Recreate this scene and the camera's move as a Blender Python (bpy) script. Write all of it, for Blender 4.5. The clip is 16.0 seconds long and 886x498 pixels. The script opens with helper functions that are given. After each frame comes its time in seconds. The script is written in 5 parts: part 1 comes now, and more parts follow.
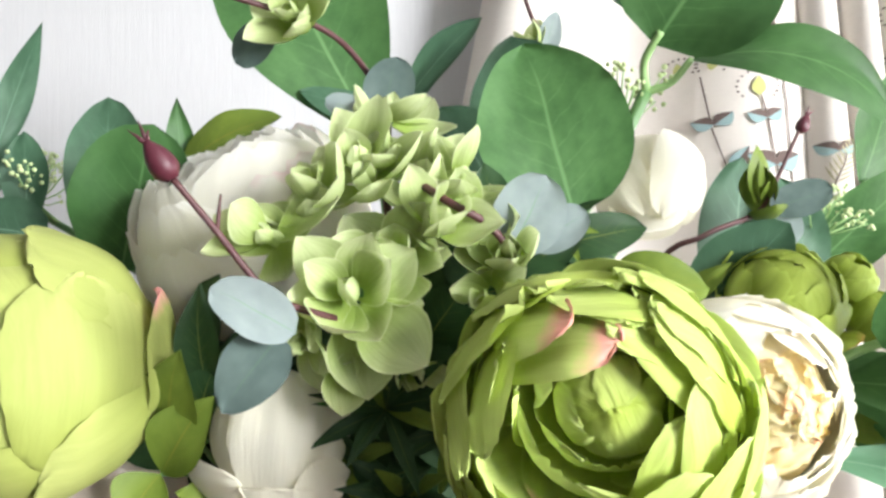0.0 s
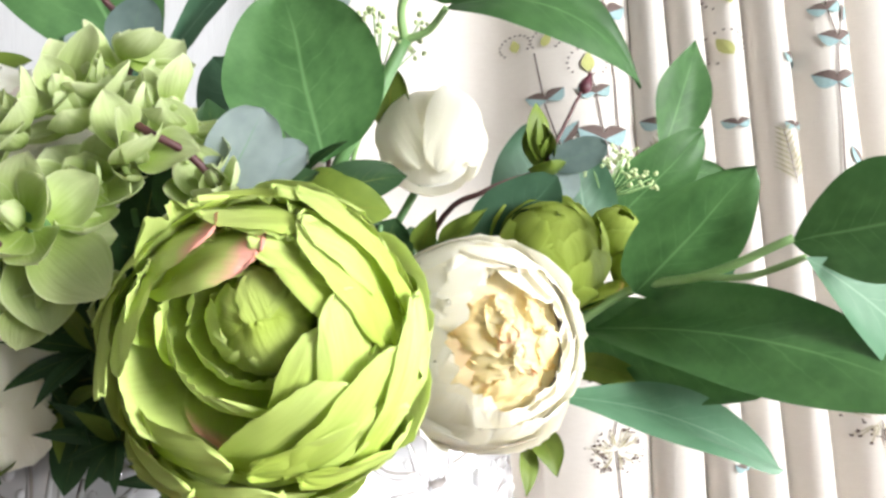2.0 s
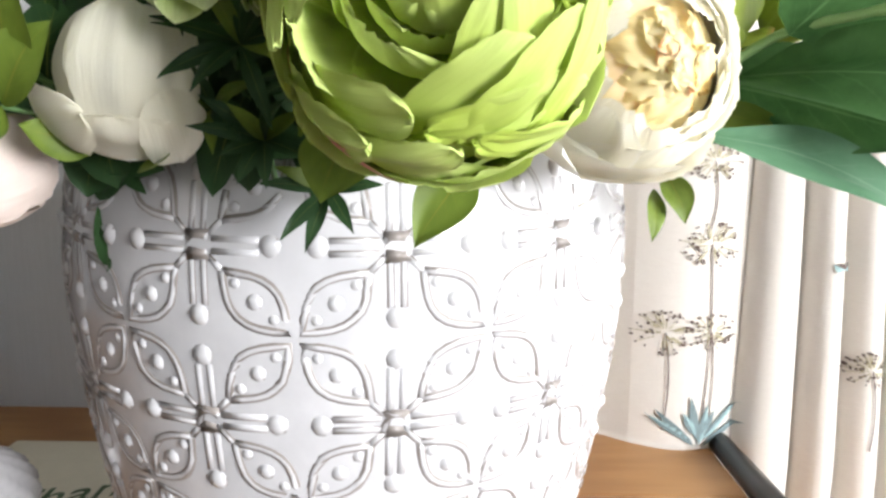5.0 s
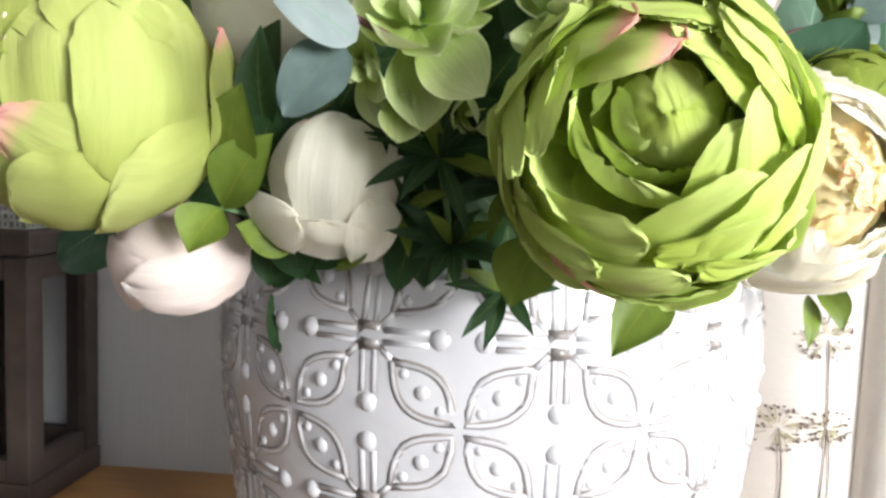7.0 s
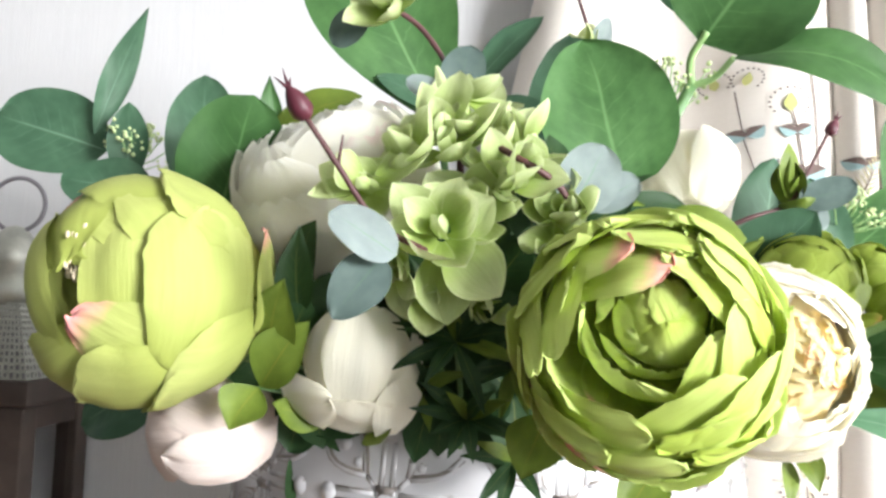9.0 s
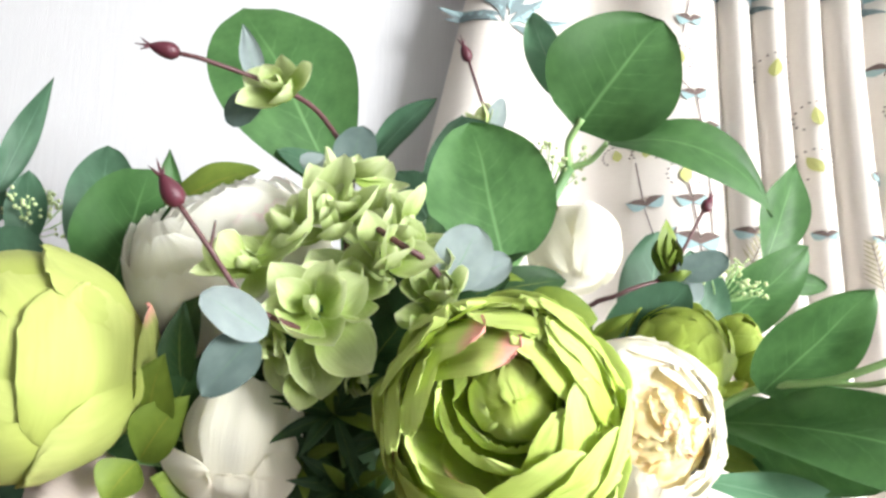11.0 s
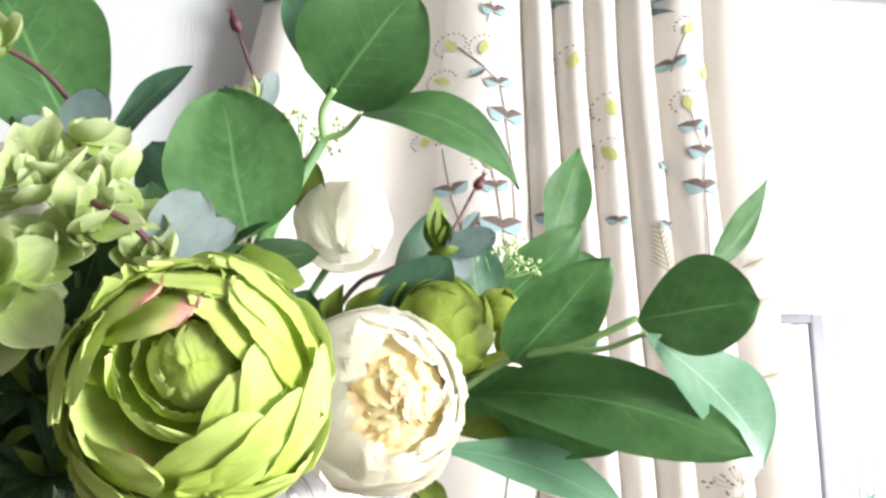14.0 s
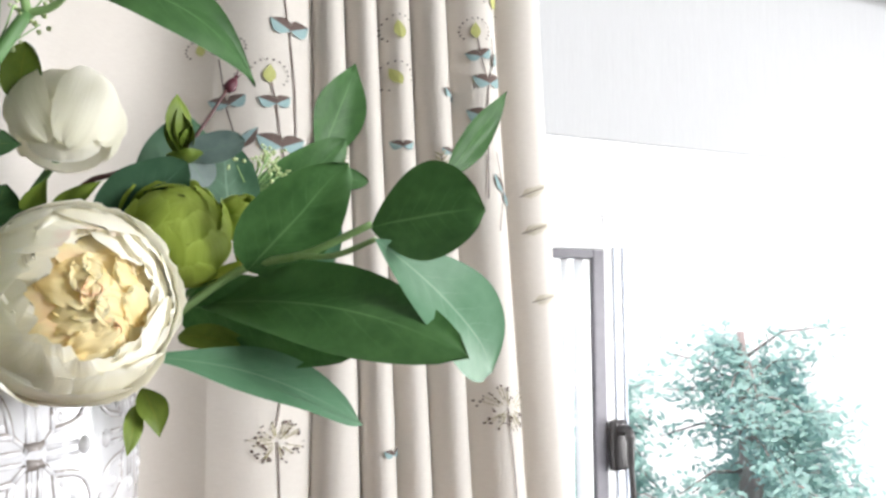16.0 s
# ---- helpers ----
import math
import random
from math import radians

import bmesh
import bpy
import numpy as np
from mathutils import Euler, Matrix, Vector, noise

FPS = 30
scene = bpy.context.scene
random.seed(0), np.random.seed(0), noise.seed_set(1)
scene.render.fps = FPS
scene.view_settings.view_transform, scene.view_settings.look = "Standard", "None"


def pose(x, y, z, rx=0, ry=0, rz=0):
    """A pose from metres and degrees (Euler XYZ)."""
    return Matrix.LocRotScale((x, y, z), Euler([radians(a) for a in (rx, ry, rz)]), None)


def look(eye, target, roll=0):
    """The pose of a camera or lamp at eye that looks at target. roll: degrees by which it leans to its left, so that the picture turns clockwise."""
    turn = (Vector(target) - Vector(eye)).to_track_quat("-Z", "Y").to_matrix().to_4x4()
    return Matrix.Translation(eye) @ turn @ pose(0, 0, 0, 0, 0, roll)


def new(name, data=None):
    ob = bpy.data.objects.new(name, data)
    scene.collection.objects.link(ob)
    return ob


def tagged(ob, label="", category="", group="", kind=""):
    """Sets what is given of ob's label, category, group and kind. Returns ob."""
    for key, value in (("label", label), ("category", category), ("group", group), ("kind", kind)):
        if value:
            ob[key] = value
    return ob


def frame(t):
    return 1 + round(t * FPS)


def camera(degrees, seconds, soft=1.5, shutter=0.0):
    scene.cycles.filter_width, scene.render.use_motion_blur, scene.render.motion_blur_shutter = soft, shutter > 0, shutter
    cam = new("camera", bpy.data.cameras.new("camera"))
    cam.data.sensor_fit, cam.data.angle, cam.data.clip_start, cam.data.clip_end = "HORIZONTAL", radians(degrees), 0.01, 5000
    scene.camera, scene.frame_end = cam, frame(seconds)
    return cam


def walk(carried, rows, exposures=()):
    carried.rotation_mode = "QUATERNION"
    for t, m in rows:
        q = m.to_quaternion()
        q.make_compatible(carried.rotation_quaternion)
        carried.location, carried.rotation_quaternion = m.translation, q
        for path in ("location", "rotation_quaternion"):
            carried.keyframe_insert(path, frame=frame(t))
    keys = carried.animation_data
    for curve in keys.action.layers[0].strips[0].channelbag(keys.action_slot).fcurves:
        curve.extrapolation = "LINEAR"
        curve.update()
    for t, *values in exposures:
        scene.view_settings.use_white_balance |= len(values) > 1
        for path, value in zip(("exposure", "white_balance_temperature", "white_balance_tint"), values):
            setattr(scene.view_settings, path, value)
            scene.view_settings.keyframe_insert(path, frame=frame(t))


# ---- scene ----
cam = camera(59.9, 16.0, soft=2.8)
PATH = [
    (0, (0.021, 0.007, 1.158), (-0.061, 2.002, 1.277), -1.1),
    (0.5, (0.05, 0.008, 1.157), (0.023, 2.005, 1.277), -1.6),
    (1, (0.077, 0.01, 1.148), (0.107, 2.003, 1.303), -2.1),
    (1.5, (0.09, 0.013, 1.137), (0.176, 2.007, 1.267), -1.8),
    (2, (0.102, 0.012, 1.13), (0.247, 2.004, 1.237), -1.8),
    (2.5, (0.11, 0.017, 1.122), (0.271, 2.01, 1.177), -1.9),
    (3, (0.112, 0.022, 1.112), (0.26, 2.016, 1.073), -1.6),
    (3.5, (0.108, 0.021, 1.101), (0.223, 2.014, 0.99), -1.3),
    (4, (0.097, 0.022, 1.091), (0.165, 2.012, 0.904), -0.9),
    (4.5, (0.086, 0.022, 1.084), (0.124, 2.003, 0.809), -0.3),
    (5, (0.068, 0.021, 1.081), (0.038, 1.994, 0.75), 0.4),
    (5.2, (0.058, 0.021, 1.08), (-0.011, 1.991, 0.74), 0.6),
    (7.3, (0.01, -0.005, 1.104), (-0.188, 1.982, 1.002), 1.9),
    (7.5, (0.004, -0.012, 1.109), (-0.158, 1.98, 1.045), 1.7),
    (8, (-0.002, -0.026, 1.117), (-0.158, 1.968, 1.113), 1.4),
    (8.2, (-0.004, -0.029, 1.119), (-0.153, 1.965, 1.161), 1.5),
    (10.3, (0.014, -0.058, 1.13), (-0.085, 1.923, 1.39), 1.4),
    (10.5, (0.017, -0.059, 1.134), (-0.049, 1.921, 1.407), 1.5),
    (11, (0.03, -0.061, 1.133), (0.05, 1.914, 1.447), 1.6),
    (11.5, (0.039, -0.063, 1.136), (0.111, 1.901, 1.504), 1.4),
    (12, (0.048, -0.065, 1.136), (0.18, 1.888, 1.545), 1.0),
    (12.5, (0.06, -0.067, 1.135), (0.266, 1.872, 1.58), 0.5),
    (13, (0.076, -0.063, 1.129), (0.352, 1.876, 1.537), 0.2),
    (13.5, (0.088, -0.056, 1.123), (0.401, 1.885, 1.491), 0.2),
    (14, (0.101, -0.055, 1.119), (0.469, 1.886, 1.435), -0.3),
    (14.5, (0.112, -0.056, 1.116), (0.572, 1.868, 1.404), -0.2),
    (15, (0.126, -0.055, 1.112), (0.715, 1.841, 1.354), 0.0),
    (15.5, (0.141, -0.053, 1.107), (0.848, 1.804, 1.327), -0.0),
    (16, (0.158, -0.052, 1.1), (0.961, 1.773, 1.259), -0.2),
]
EXPOSURES = [(0, 1.1), (1, 1.12), (2, 0.92), (2.7, 0.82), (3.6, 0.90), (5.2, 0.92), (7.5, 1.08), (8, 1.18), (10.5, 1.26), (12.5, 1.2), (14, 1.06), (14.7, 0.85), (15.4, 0.46), (16, 0.26)]
walk(cam, [(t, look(eye, target, roll)) for t, eye, target, roll in PATH], EXPOSURES)

# ---- world and light ----
world = bpy.data.worlds.new("world")
scene.world = world
world.use_nodes = True
wn = world.node_tree.nodes
sky = wn.new("ShaderNodeTexSky")
sky.sky_type, sky.sun_disc = "NISHITA", False
sky.sun_elevation, sky.sun_rotation = radians(56), radians(207)
wn["Background"].inputs["Strength"].default_value = 0.15
world.node_tree.links.new(sky.outputs[0], wn["Background"].inputs["Color"])

sun = new("sun", bpy.data.lights.new("sun", "SUN"))
sun.data.energy, sun.data.angle, sun.data.color = 5.0, radians(0.5), (1, 0.95, 0.88)
sun.matrix_world = look((-3, -6, 10), (0, 0, 0))


def opening_light(eye, target, w, h, power, color=(1, 1, 1)):
    lamp = new("opening_light", bpy.data.lights.new("opening_light", "AREA"))
    lamp.data.shape, lamp.data.size, lamp.data.size_y = "RECTANGLE", w, h
    lamp.data.energy, lamp.data.color = power, color
    lamp.matrix_world = look(eye, target)
    return lamp


opening_light((2.36, -1.65, 1.50), (0, 0.4, 1.05), 1.2, 0.95, 116, (0.98, 0.99, 1.0))
# weak fill added behind the camera, in an unseen opening of the wall
opening_light((1.55, -2.56, 1.4), (-0.1, 0.5, 1.05), 1.25, 1.15, 3, (0.98, 0.99, 1.0))
opening_light((1.84, 0.92, 0.93), (0.0, 0.45, 1.0), 0.55, 0.80, 17, (0.98, 0.99, 1.0))


# ---- materials ----
class Nodes:
    """Builds a node material step by step."""

    def __init__(self, name, rough=0.6, metal=0.0, spec=0.5):
        self.mat = bpy.data.materials.new(name)
        self.mat.use_nodes = True
        self.t = self.mat.node_tree
        self.b = self.t.nodes["Principled BSDF"]
        self.b.inputs["Roughness"].default_value = rough
        self.b.inputs["Metallic"].default_value = metal
        self.b.inputs["Specular IOR Level"].default_value = spec
        self.coord = None

    def n(self, kind, **inputs):
        node = self.t.nodes.new("ShaderNode" + kind)
        for key, value in inputs.items():
            self.put(node.inputs[key.replace("_", " ")], value)
        return node

    def put(self, socket, value):
        if isinstance(value, bpy.types.NodeSocket):
            self.t.links.new(value, socket)
        else:
            socket.default_value = value

    def obj(self, sx=1, sy=1, sz=1):
        if self.coord is None:
            self.coord = self.n("TexCoord")
        m = self.n("Mapping", Scale=(sx, sy, sz))
        self.put(m.inputs["Vector"], self.coord.outputs["Object"])
        return m.outputs[0]

    def noise(self, scale, detail=4, vec=None, rough=0.55):
        node = self.n("TexNoise", Scale=scale, Detail=detail, Roughness=rough)
        self.put(node.inputs["Vector"], vec if vec is not None else self.obj())
        return node.outputs["Fac"]

    def math(self, op, a, b=0.0, c=0.0):
        node = self.n("Math")
        node.operation = op
        for s, v in zip(node.inputs, (a, b, c)):
            self.put(s, v)
        return node.outputs[0]

    def ramp(self, fac, *stops):
        node = self.n("ValToRGB")
        el = node.color_ramp.elements
        while len(el) < len(stops):
            el.new(0.5)
        for e, (p, col) in zip(el, stops):
            e.position, e.color = p, (*col, 1) if len(col) == 3 else col
        self.put(node.inputs["Fac"], fac)
        return node.outputs["Color"]

    def step(self, fac, lo, hi):
        node = self.n("MapRange")
        self.put(node.inputs["Value"], fac)
        node.inputs["From Min"].default_value, node.inputs["From Max"].default_value = lo, hi
        return node.outputs["Result"]

    def mix(self, fac, a, b, mode="MIX"):
        node = self.n("Mix")
        node.data_type, node.blend_type = "RGBA", mode
        self.put(node.inputs[0], fac)
        self.put(node.inputs[6], a if not isinstance(a, tuple) else (*a[:3], 1))
        self.put(node.inputs[7], b if not isinstance(b, tuple) else (*b[:3], 1))
        return node.outputs[2]

    def attr(self, name):
        node = self.n("Attribute")
        node.attribute_name = name
        return node.outputs["Fac"]

    def rnd(self):
        return self.n("ObjectInfo").outputs["Random"]

    def color(self, value):
        self.put(self.b.inputs["Base Color"], value if not isinstance(value, tuple) else (*value[:3], 1))
        return self

    def bump(self, height, strength=0.3, dist=0.001):
        node = self.n("Bump", Strength=strength, Distance=dist)
        self.put(node.inputs["Height"], height)
        self.put(self.b.inputs["Normal"], node.outputs[0])
        return self

    def thin(self, color, amount):
        """Lets some light through a thin sheet."""
        tr = self.n("BsdfTranslucent")
        self.put(tr.inputs["Color"], color)
        mix = self.n("MixShader", Fac=amount)
        self.t.links.new(self.b.outputs[0], mix.inputs[1])
        self.t.links.new(tr.outputs[0], mix.inputs[2])
        self.t.links.new(mix.outputs[0], self.t.nodes["Material Output"].inputs["Surface"])
        return self


def petal_material(name, base, tip, blush, blush_at=0.9, through_light=0.3, seed_scale=60, depth=0.72):
    """Woven fabric petal: colour from base to tip, blotched, with a blush on the tips of some."""
    m = Nodes(name, 0.62, spec=0.25)
    v, u = m.attr("along"), m.attr("across")
    blot = m.noise(seed_scale, 3)
    c = m.mix(m.step(m.math("ADD", v, m.math("MULTIPLY", m.math("SUBTRACT", blot, 0.5), 0.5)), 0.15, 0.95), base, tip)
    c = m.mix(m.math("MULTIPLY", m.rnd(), 0.35), c, tuple(x * depth for x in base))
    uv = m.n("CombineXYZ")
    m.put(uv.inputs[0], m.math("MULTIPLY", u, 11.0))
    m.put(uv.inputs[1], m.math("MULTIPLY", v, 2.2))
    m.put(uv.inputs[2], m.math("MULTIPLY", m.rnd(), 40.0))
    vein = m.noise(1.0, 4, uv.outputs[0], 0.6)
    crease = m.noise(0.28, 3, uv.outputs[0], 0.55)
    c = m.mix(m.math("MULTIPLY", m.step(vein, 0.35, 0.75), 0.30), c, tuple(x * (depth + 0.02) for x in base))
    # rim highlight put into the colour, so that petal layers read apart
    c = m.mix(m.math("MULTIPLY", m.step(m.math("MAXIMUM", v, m.math("ABSOLUTE", u)), 0.93, 1.0), 0.35), c, tuple(min(0.96, x * 1.25 + 0.03) for x in tip))
    edge = m.math("MULTIPLY", m.step(m.math("ADD", v, m.math("MULTIPLY", blot, 0.25)), blush_at, blush_at + 0.14), m.attr("blush"))
    c = m.mix(edge, c, blush)
    m.color(c)
    weave = m.noise(2600, 2)
    m.bump(m.math("ADD", m.math("ADD", m.math("MULTIPLY", vein, 0.35), m.math("MULTIPLY", crease, 1.8)), m.math("MULTIPLY", weave, 0.12)), 0.5, 0.0014)
    return m.thin(c, through_light).mat


def leaf_material(name, dark, light, rib, rough=0.5, through_light=0.18, veins=1.0):
    """Printed fabric leaf with a pale midrib and side veins."""
    m = Nodes(name, rough, spec=0.3)
    v, u = m.attr("along"), m.attr("across")
    au = m.math("ABSOLUTE", u)
    c = m.mix(m.step(m.math("ADD", m.math("MULTIPLY", m.noise(38, 5), 0.7), m.math("MULTIPLY", m.noise(160, 4), 0.3)), 0.3, 0.7), dark, light)
    c = m.mix(m.math("MULTIPLY", m.rnd(), 0.4), c, tuple(x * 0.8 for x in dark))
    wob = m.math("MULTIPLY", m.noise(130, 3), 0.5)
    side = m.math("SINE", m.math("ADD", m.math("MULTIPLY", m.math("SUBTRACT", v, m.math("MULTIPLY", au, 0.28)), 52.0), m.math("MULTIPLY", wob, 6.0)))
    side = m.math("MULTIPLY", m.step(side, 0.94, 1.0), m.step(au, 0.75, 0.1))
    mid = m.step(m.math("ADD", au, m.math("MULTIPLY", v, 0.02)), 0.05, 0.015)
    line = m.math("MULTIPLY", m.math("MAXIMUM", m.math("MULTIPLY", side, 0.16), m.math("MULTIPLY", mid, 0.42)), veins)
    line = m.math("MULTIPLY", line, m.step(v, 1.0, 0.7))
    c = m.mix(line, c, rib)
    m.color(c)
    weave = m.noise(2200, 2)
    m.bump(m.math("ADD", m.math("MULTIPLY", line, -0.8), m.math("MULTIPLY", weave, 0.25)), 0.3, 0.0006)
    return m.thin(c, through_light).mat


def plain(name, color, rough=0.5, metal=0.0, vary=0.15, scale=60, bump=0.15, spec=0.5):
    m = Nodes(name, rough, metal, spec)
    m.color(m.mix(m.noise(scale, 4), tuple(x * (1 - vary) for x in color), tuple(min(1, x * (1 + vary)) for x in color)))
    m.bump(m.noise(scale * 8, 3), bump, 0.0005)
    return m.mat


M = {}
M["green_petal"] = petal_material("green_petal", (0.46, 0.58, 0.10), (0.62, 0.73, 0.25), (0.86, 0.42, 0.34), 0.90, 0.24)
M["lime_petal"] = petal_material("lime_petal", (0.37, 0.43, 0.10), (0.51, 0.56, 0.19), (0.86, 0.38, 0.36), 0.97, 0.16, 35)
M["bud_petal"] = petal_material("bud_petal", (0.26, 0.35, 0.04), (0.40, 0.50, 0.09), (0.6, 0.12, 0.1), 1.05)
M["cream_petal"] = petal_material("cream_petal", (0.97, 0.92, 0.74), (0.98, 0.96, 0.86), (0.92, 0.66, 0.58), 1.08, 0.32, depth=0.95)
M["gold_petal"] = petal_material("gold_petal", (0.98, 0.80, 0.40), (0.99, 0.93, 0.66), (0.95, 0.62, 0.38), 1.0, 0.40, depth=0.92)
M["white_petal"] = petal_material("white_petal", (0.92, 0.90, 0.80), (0.95, 0.94, 0.88), (0.84, 0.55, 0.58), 1.08, 0.58, depth=0.95)
M["ivory_petal"] = petal_material("ivory_petal", (0.90, 0.87, 0.74), (0.95, 0.93, 0.86), (0.80, 0.55, 0.55), 1.0, 0.42, depth=0.95)
M["blush_petal"] = petal_material("blush_petal", (0.78, 0.66, 0.60), (0.86, 0.76, 0.71), (0.84, 0.5, 0.48), 1.05, 0.25)
M["bract"] = petal_material("bract", (0.36, 0.49, 0.11), (0.80, 0.86, 0.54), (0.5, 0.6, 0.2), 1.2, 0.38)
M["leaf"] = leaf_material("leaf", (0.033, 0.098, 0.026), (0.086, 0.195, 0.062), (0.20, 0.38, 0.15))
M["leaf_blue"] = leaf_material("leaf_blue", (0.040, 0.100, 0.056), (0.082, 0.172, 0.100), (0.26, 0.42, 0.30))
M["leaf_pale"] = leaf_material("leaf_pale", (0.075, 0.185, 0.098), (0.135, 0.27, 0.16), (0.35, 0.5, 0.36))
M["leaf_grey"] = leaf_material("leaf_grey", (0.24, 0.30, 0.295), (0.36, 0.42, 0.415), (0.14, 0.36, 0.12), 0.6, 0.35, 0.9)
M["leaf_slate"] = leaf_material("leaf_slate", (0.075, 0.115, 0.105), (0.13, 0.18, 0.165), (0.12, 0.26, 0.1), 0.6, 0.25, 0.4)
# dark green of the spiky leaves, also used to darken gaps between flowers
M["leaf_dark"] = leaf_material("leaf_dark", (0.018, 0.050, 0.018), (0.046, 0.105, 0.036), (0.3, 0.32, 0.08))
M["leaf_lime"] = leaf_material("leaf_lime", (0.09, 0.14, 0.018), (0.19, 0.26, 0.04), (0.45, 0.3, 0.05), 0.5, 0.12, 0.5)
M["stem"] = plain("stem", (0.10, 0.21, 0.07), 0.5)
M["stem_pale"] = plain("stem_pale", (0.26, 0.42, 0.16), 0.5)
M["twig"] = plain("twig", (0.075, 0.025, 0.026), 0.55, bump=0.4)
M["rosebud"] = plain("rosebud", (0.075, 0.012, 0.022), 0.5, vary=0.4)
M["berry"] = plain("berry", (0.50, 0.60, 0.30), 0.5, vary=0.25)
M["stamen"] = plain("stamen", (0.66, 0.56, 0.40), 0.7)
M["foam"] = plain("foam", (0.03, 0.035, 0.02), 0.9, bump=0.6)
M["black"] = plain("black", (0.012, 0.011, 0.012), 0.38, vary=0.3)
M["chrome"] = plain("chrome", (0.75, 0.75, 0.76), 0.18, 1.0, 0.05)
M["upvc"] = plain("upvc", (0.88, 0.88, 0.89), 0.3, vary=0.03, bump=0.03)
M["gasket"] = plain("gasket", (0.19, 0.18, 0.20), 0.6)
M["bead"] = plain("bead", (0.52, 0.55, 0.62), 0.5, vary=0.05)
M["handle"] = plain("handle", (0.06, 0.055, 0.055), 0.35, 0.4)
M["white_paint"] = plain("white_paint", (0.80, 0.79, 0.77), 0.5, vary=0.04, scale=8)
M["card"] = plain("card", (0.62, 0.58, 0.46), 0.8, vary=0.08)
M["ink"] = plain("ink", (0.06, 0.10, 0.05), 0.7)
M["lace"] = plain("lace", (0.42, 0.43, 0.38), 0.45, 0.6, 0.4)
M["old_wood"] = plain("old_wood", (0.050, 0.036, 0.030), 0.7, vary=0.6, scale=25, bump=0.6)
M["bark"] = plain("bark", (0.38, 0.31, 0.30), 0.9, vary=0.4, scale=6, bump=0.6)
# paler and bluer than real foliage: outdoor glare is put into the colour
M["glare_needles"] = leaf_material("glare_needles", (0.40, 0.60, 0.56), (0.58, 0.78, 0.74), (0.1, 0.2, 0.1), 0.6, 0.4, 0.0)
# near-white ground: the overexposure below the horizon is put into its colour
M["bleached_ground"] = plain("bleached_ground", (0.78, 0.77, 0.74), 0.85, vary=0.06, scale=2, bump=0.4)
M["print_brown"] = plain("print_brown", (0.12, 0.085, 0.075), 0.9, vary=0.3, scale=300)
M["print_teal"] = plain("print_teal", (0.27, 0.39, 0.40), 0.9, vary=0.2, scale=300)
M["print_slate"] = plain("print_slate", (0.15, 0.20, 0.21), 0.9, vary=0.3, scale=300)
M["print_lime"] = plain("print_lime", (0.44, 0.45, 0.17), 0.9, vary=0.15, scale=300)
M["print_sand"] = plain("print_sand", (0.40, 0.36, 0.22), 0.9, vary=0.2, scale=300)
# unseen ceiling, walls and floor, darkened to cut the light they bounce
M["low_bounce_ceiling"] = plain("low_bounce_ceiling", (0.50, 0.49, 0.48), 0.7, vary=0.04, scale=8)
M["low_bounce_wall"] = plain("low_bounce_wall", (0.13, 0.125, 0.12), 0.8, vary=0.1, scale=10)
M["floor"] = plain("floor", (0.09, 0.075, 0.065), 0.8, vary=0.25, scale=12, bump=0.4)

g = Nodes("pot_glaze", 0.16, spec=0.6)
gn = g.noise(26, 5)
g.color(g.mix(g.step(gn, 0.35, 0.75), (0.51, 0.505, 0.525), (0.62, 0.61, 0.63)))
g.bump(g.noise(55, 3), 0.12, 0.002)
g.b.inputs["Coat Weight"].default_value = 0.4
M["glaze"] = g.mat
g = Nodes("pot_brown_edge", 0.35)
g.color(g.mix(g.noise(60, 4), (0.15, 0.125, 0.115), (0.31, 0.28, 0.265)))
M["brown_edge"] = g.mat

g = Nodes("wallpaper", 0.75, spec=0.25)
streak = g.noise(1.0, 3, g.obj(420, 420, 7))
fine = g.noise(1.0, 2, g.obj(1500, 1500, 40))
g.color(g.mix(g.math("MULTIPLY", g.math("ADD", streak, fine), 0.5), (0.49, 0.495, 0.51), (0.68, 0.685, 0.695)))
g.bump(g.math("ADD", streak, g.math("MULTIPLY", fine, 0.5)), 0.35, 0.0012)
M["wallpaper"] = g.mat

g = Nodes("curtain_cloth", 0.85, spec=0.15)
weft = g.noise(1.0, 2, g.obj(2400, 2400, 160))
slub = g.noise(1.0, 3, g.obj(90, 90, 500))
cc = g.mix(g.math("MULTIPLY", g.math("ADD", weft, slub), 0.5), (0.69, 0.64, 0.59), (0.83, 0.79, 0.74))
g.color(cc)
g.bump(weft, 0.25, 0.0006)
M["cloth"] = g.thin(cc, 0.22).mat

g = Nodes("table_wood", 0.45)
ring = g.noise(1.0, 5, g.obj(3.2, 30, 30), 0.6)
wave = g.n("TexWave", Scale=1.2, Distortion=7.0, Detail=3.0)
g.put(wave.inputs["Vector"], g.obj(1.2, 13, 13))
wc = g.mix(wave.outputs["Fac"], (0.30, 0.145, 0.05), (0.46, 0.25, 0.095))
wc = g.mix(g.math("MULTIPLY", ring, 0.5), wc, (0.24, 0.105, 0.04))
g.color(wc)
g.bump(g.math("ADD", ring, g.noise(400, 2)), 0.15, 0.001)
M["table_wood"] = g.mat

g = Nodes("glass", 0.02)
g.b.inputs["Transmission Weight"].default_value = 1.0
g.b.inputs["IOR"].default_value = 1.02
M["glass"] = g.mat


g = Nodes("bright_sky")
em = g.n("Emission", Color=(0.94, 0.98, 1.0, 1), Strength=2.2)
g.t.links.new(em.outputs[0], g.t.nodes["Material Output"].inputs["Surface"])
M["bright_sky"] = g.mat


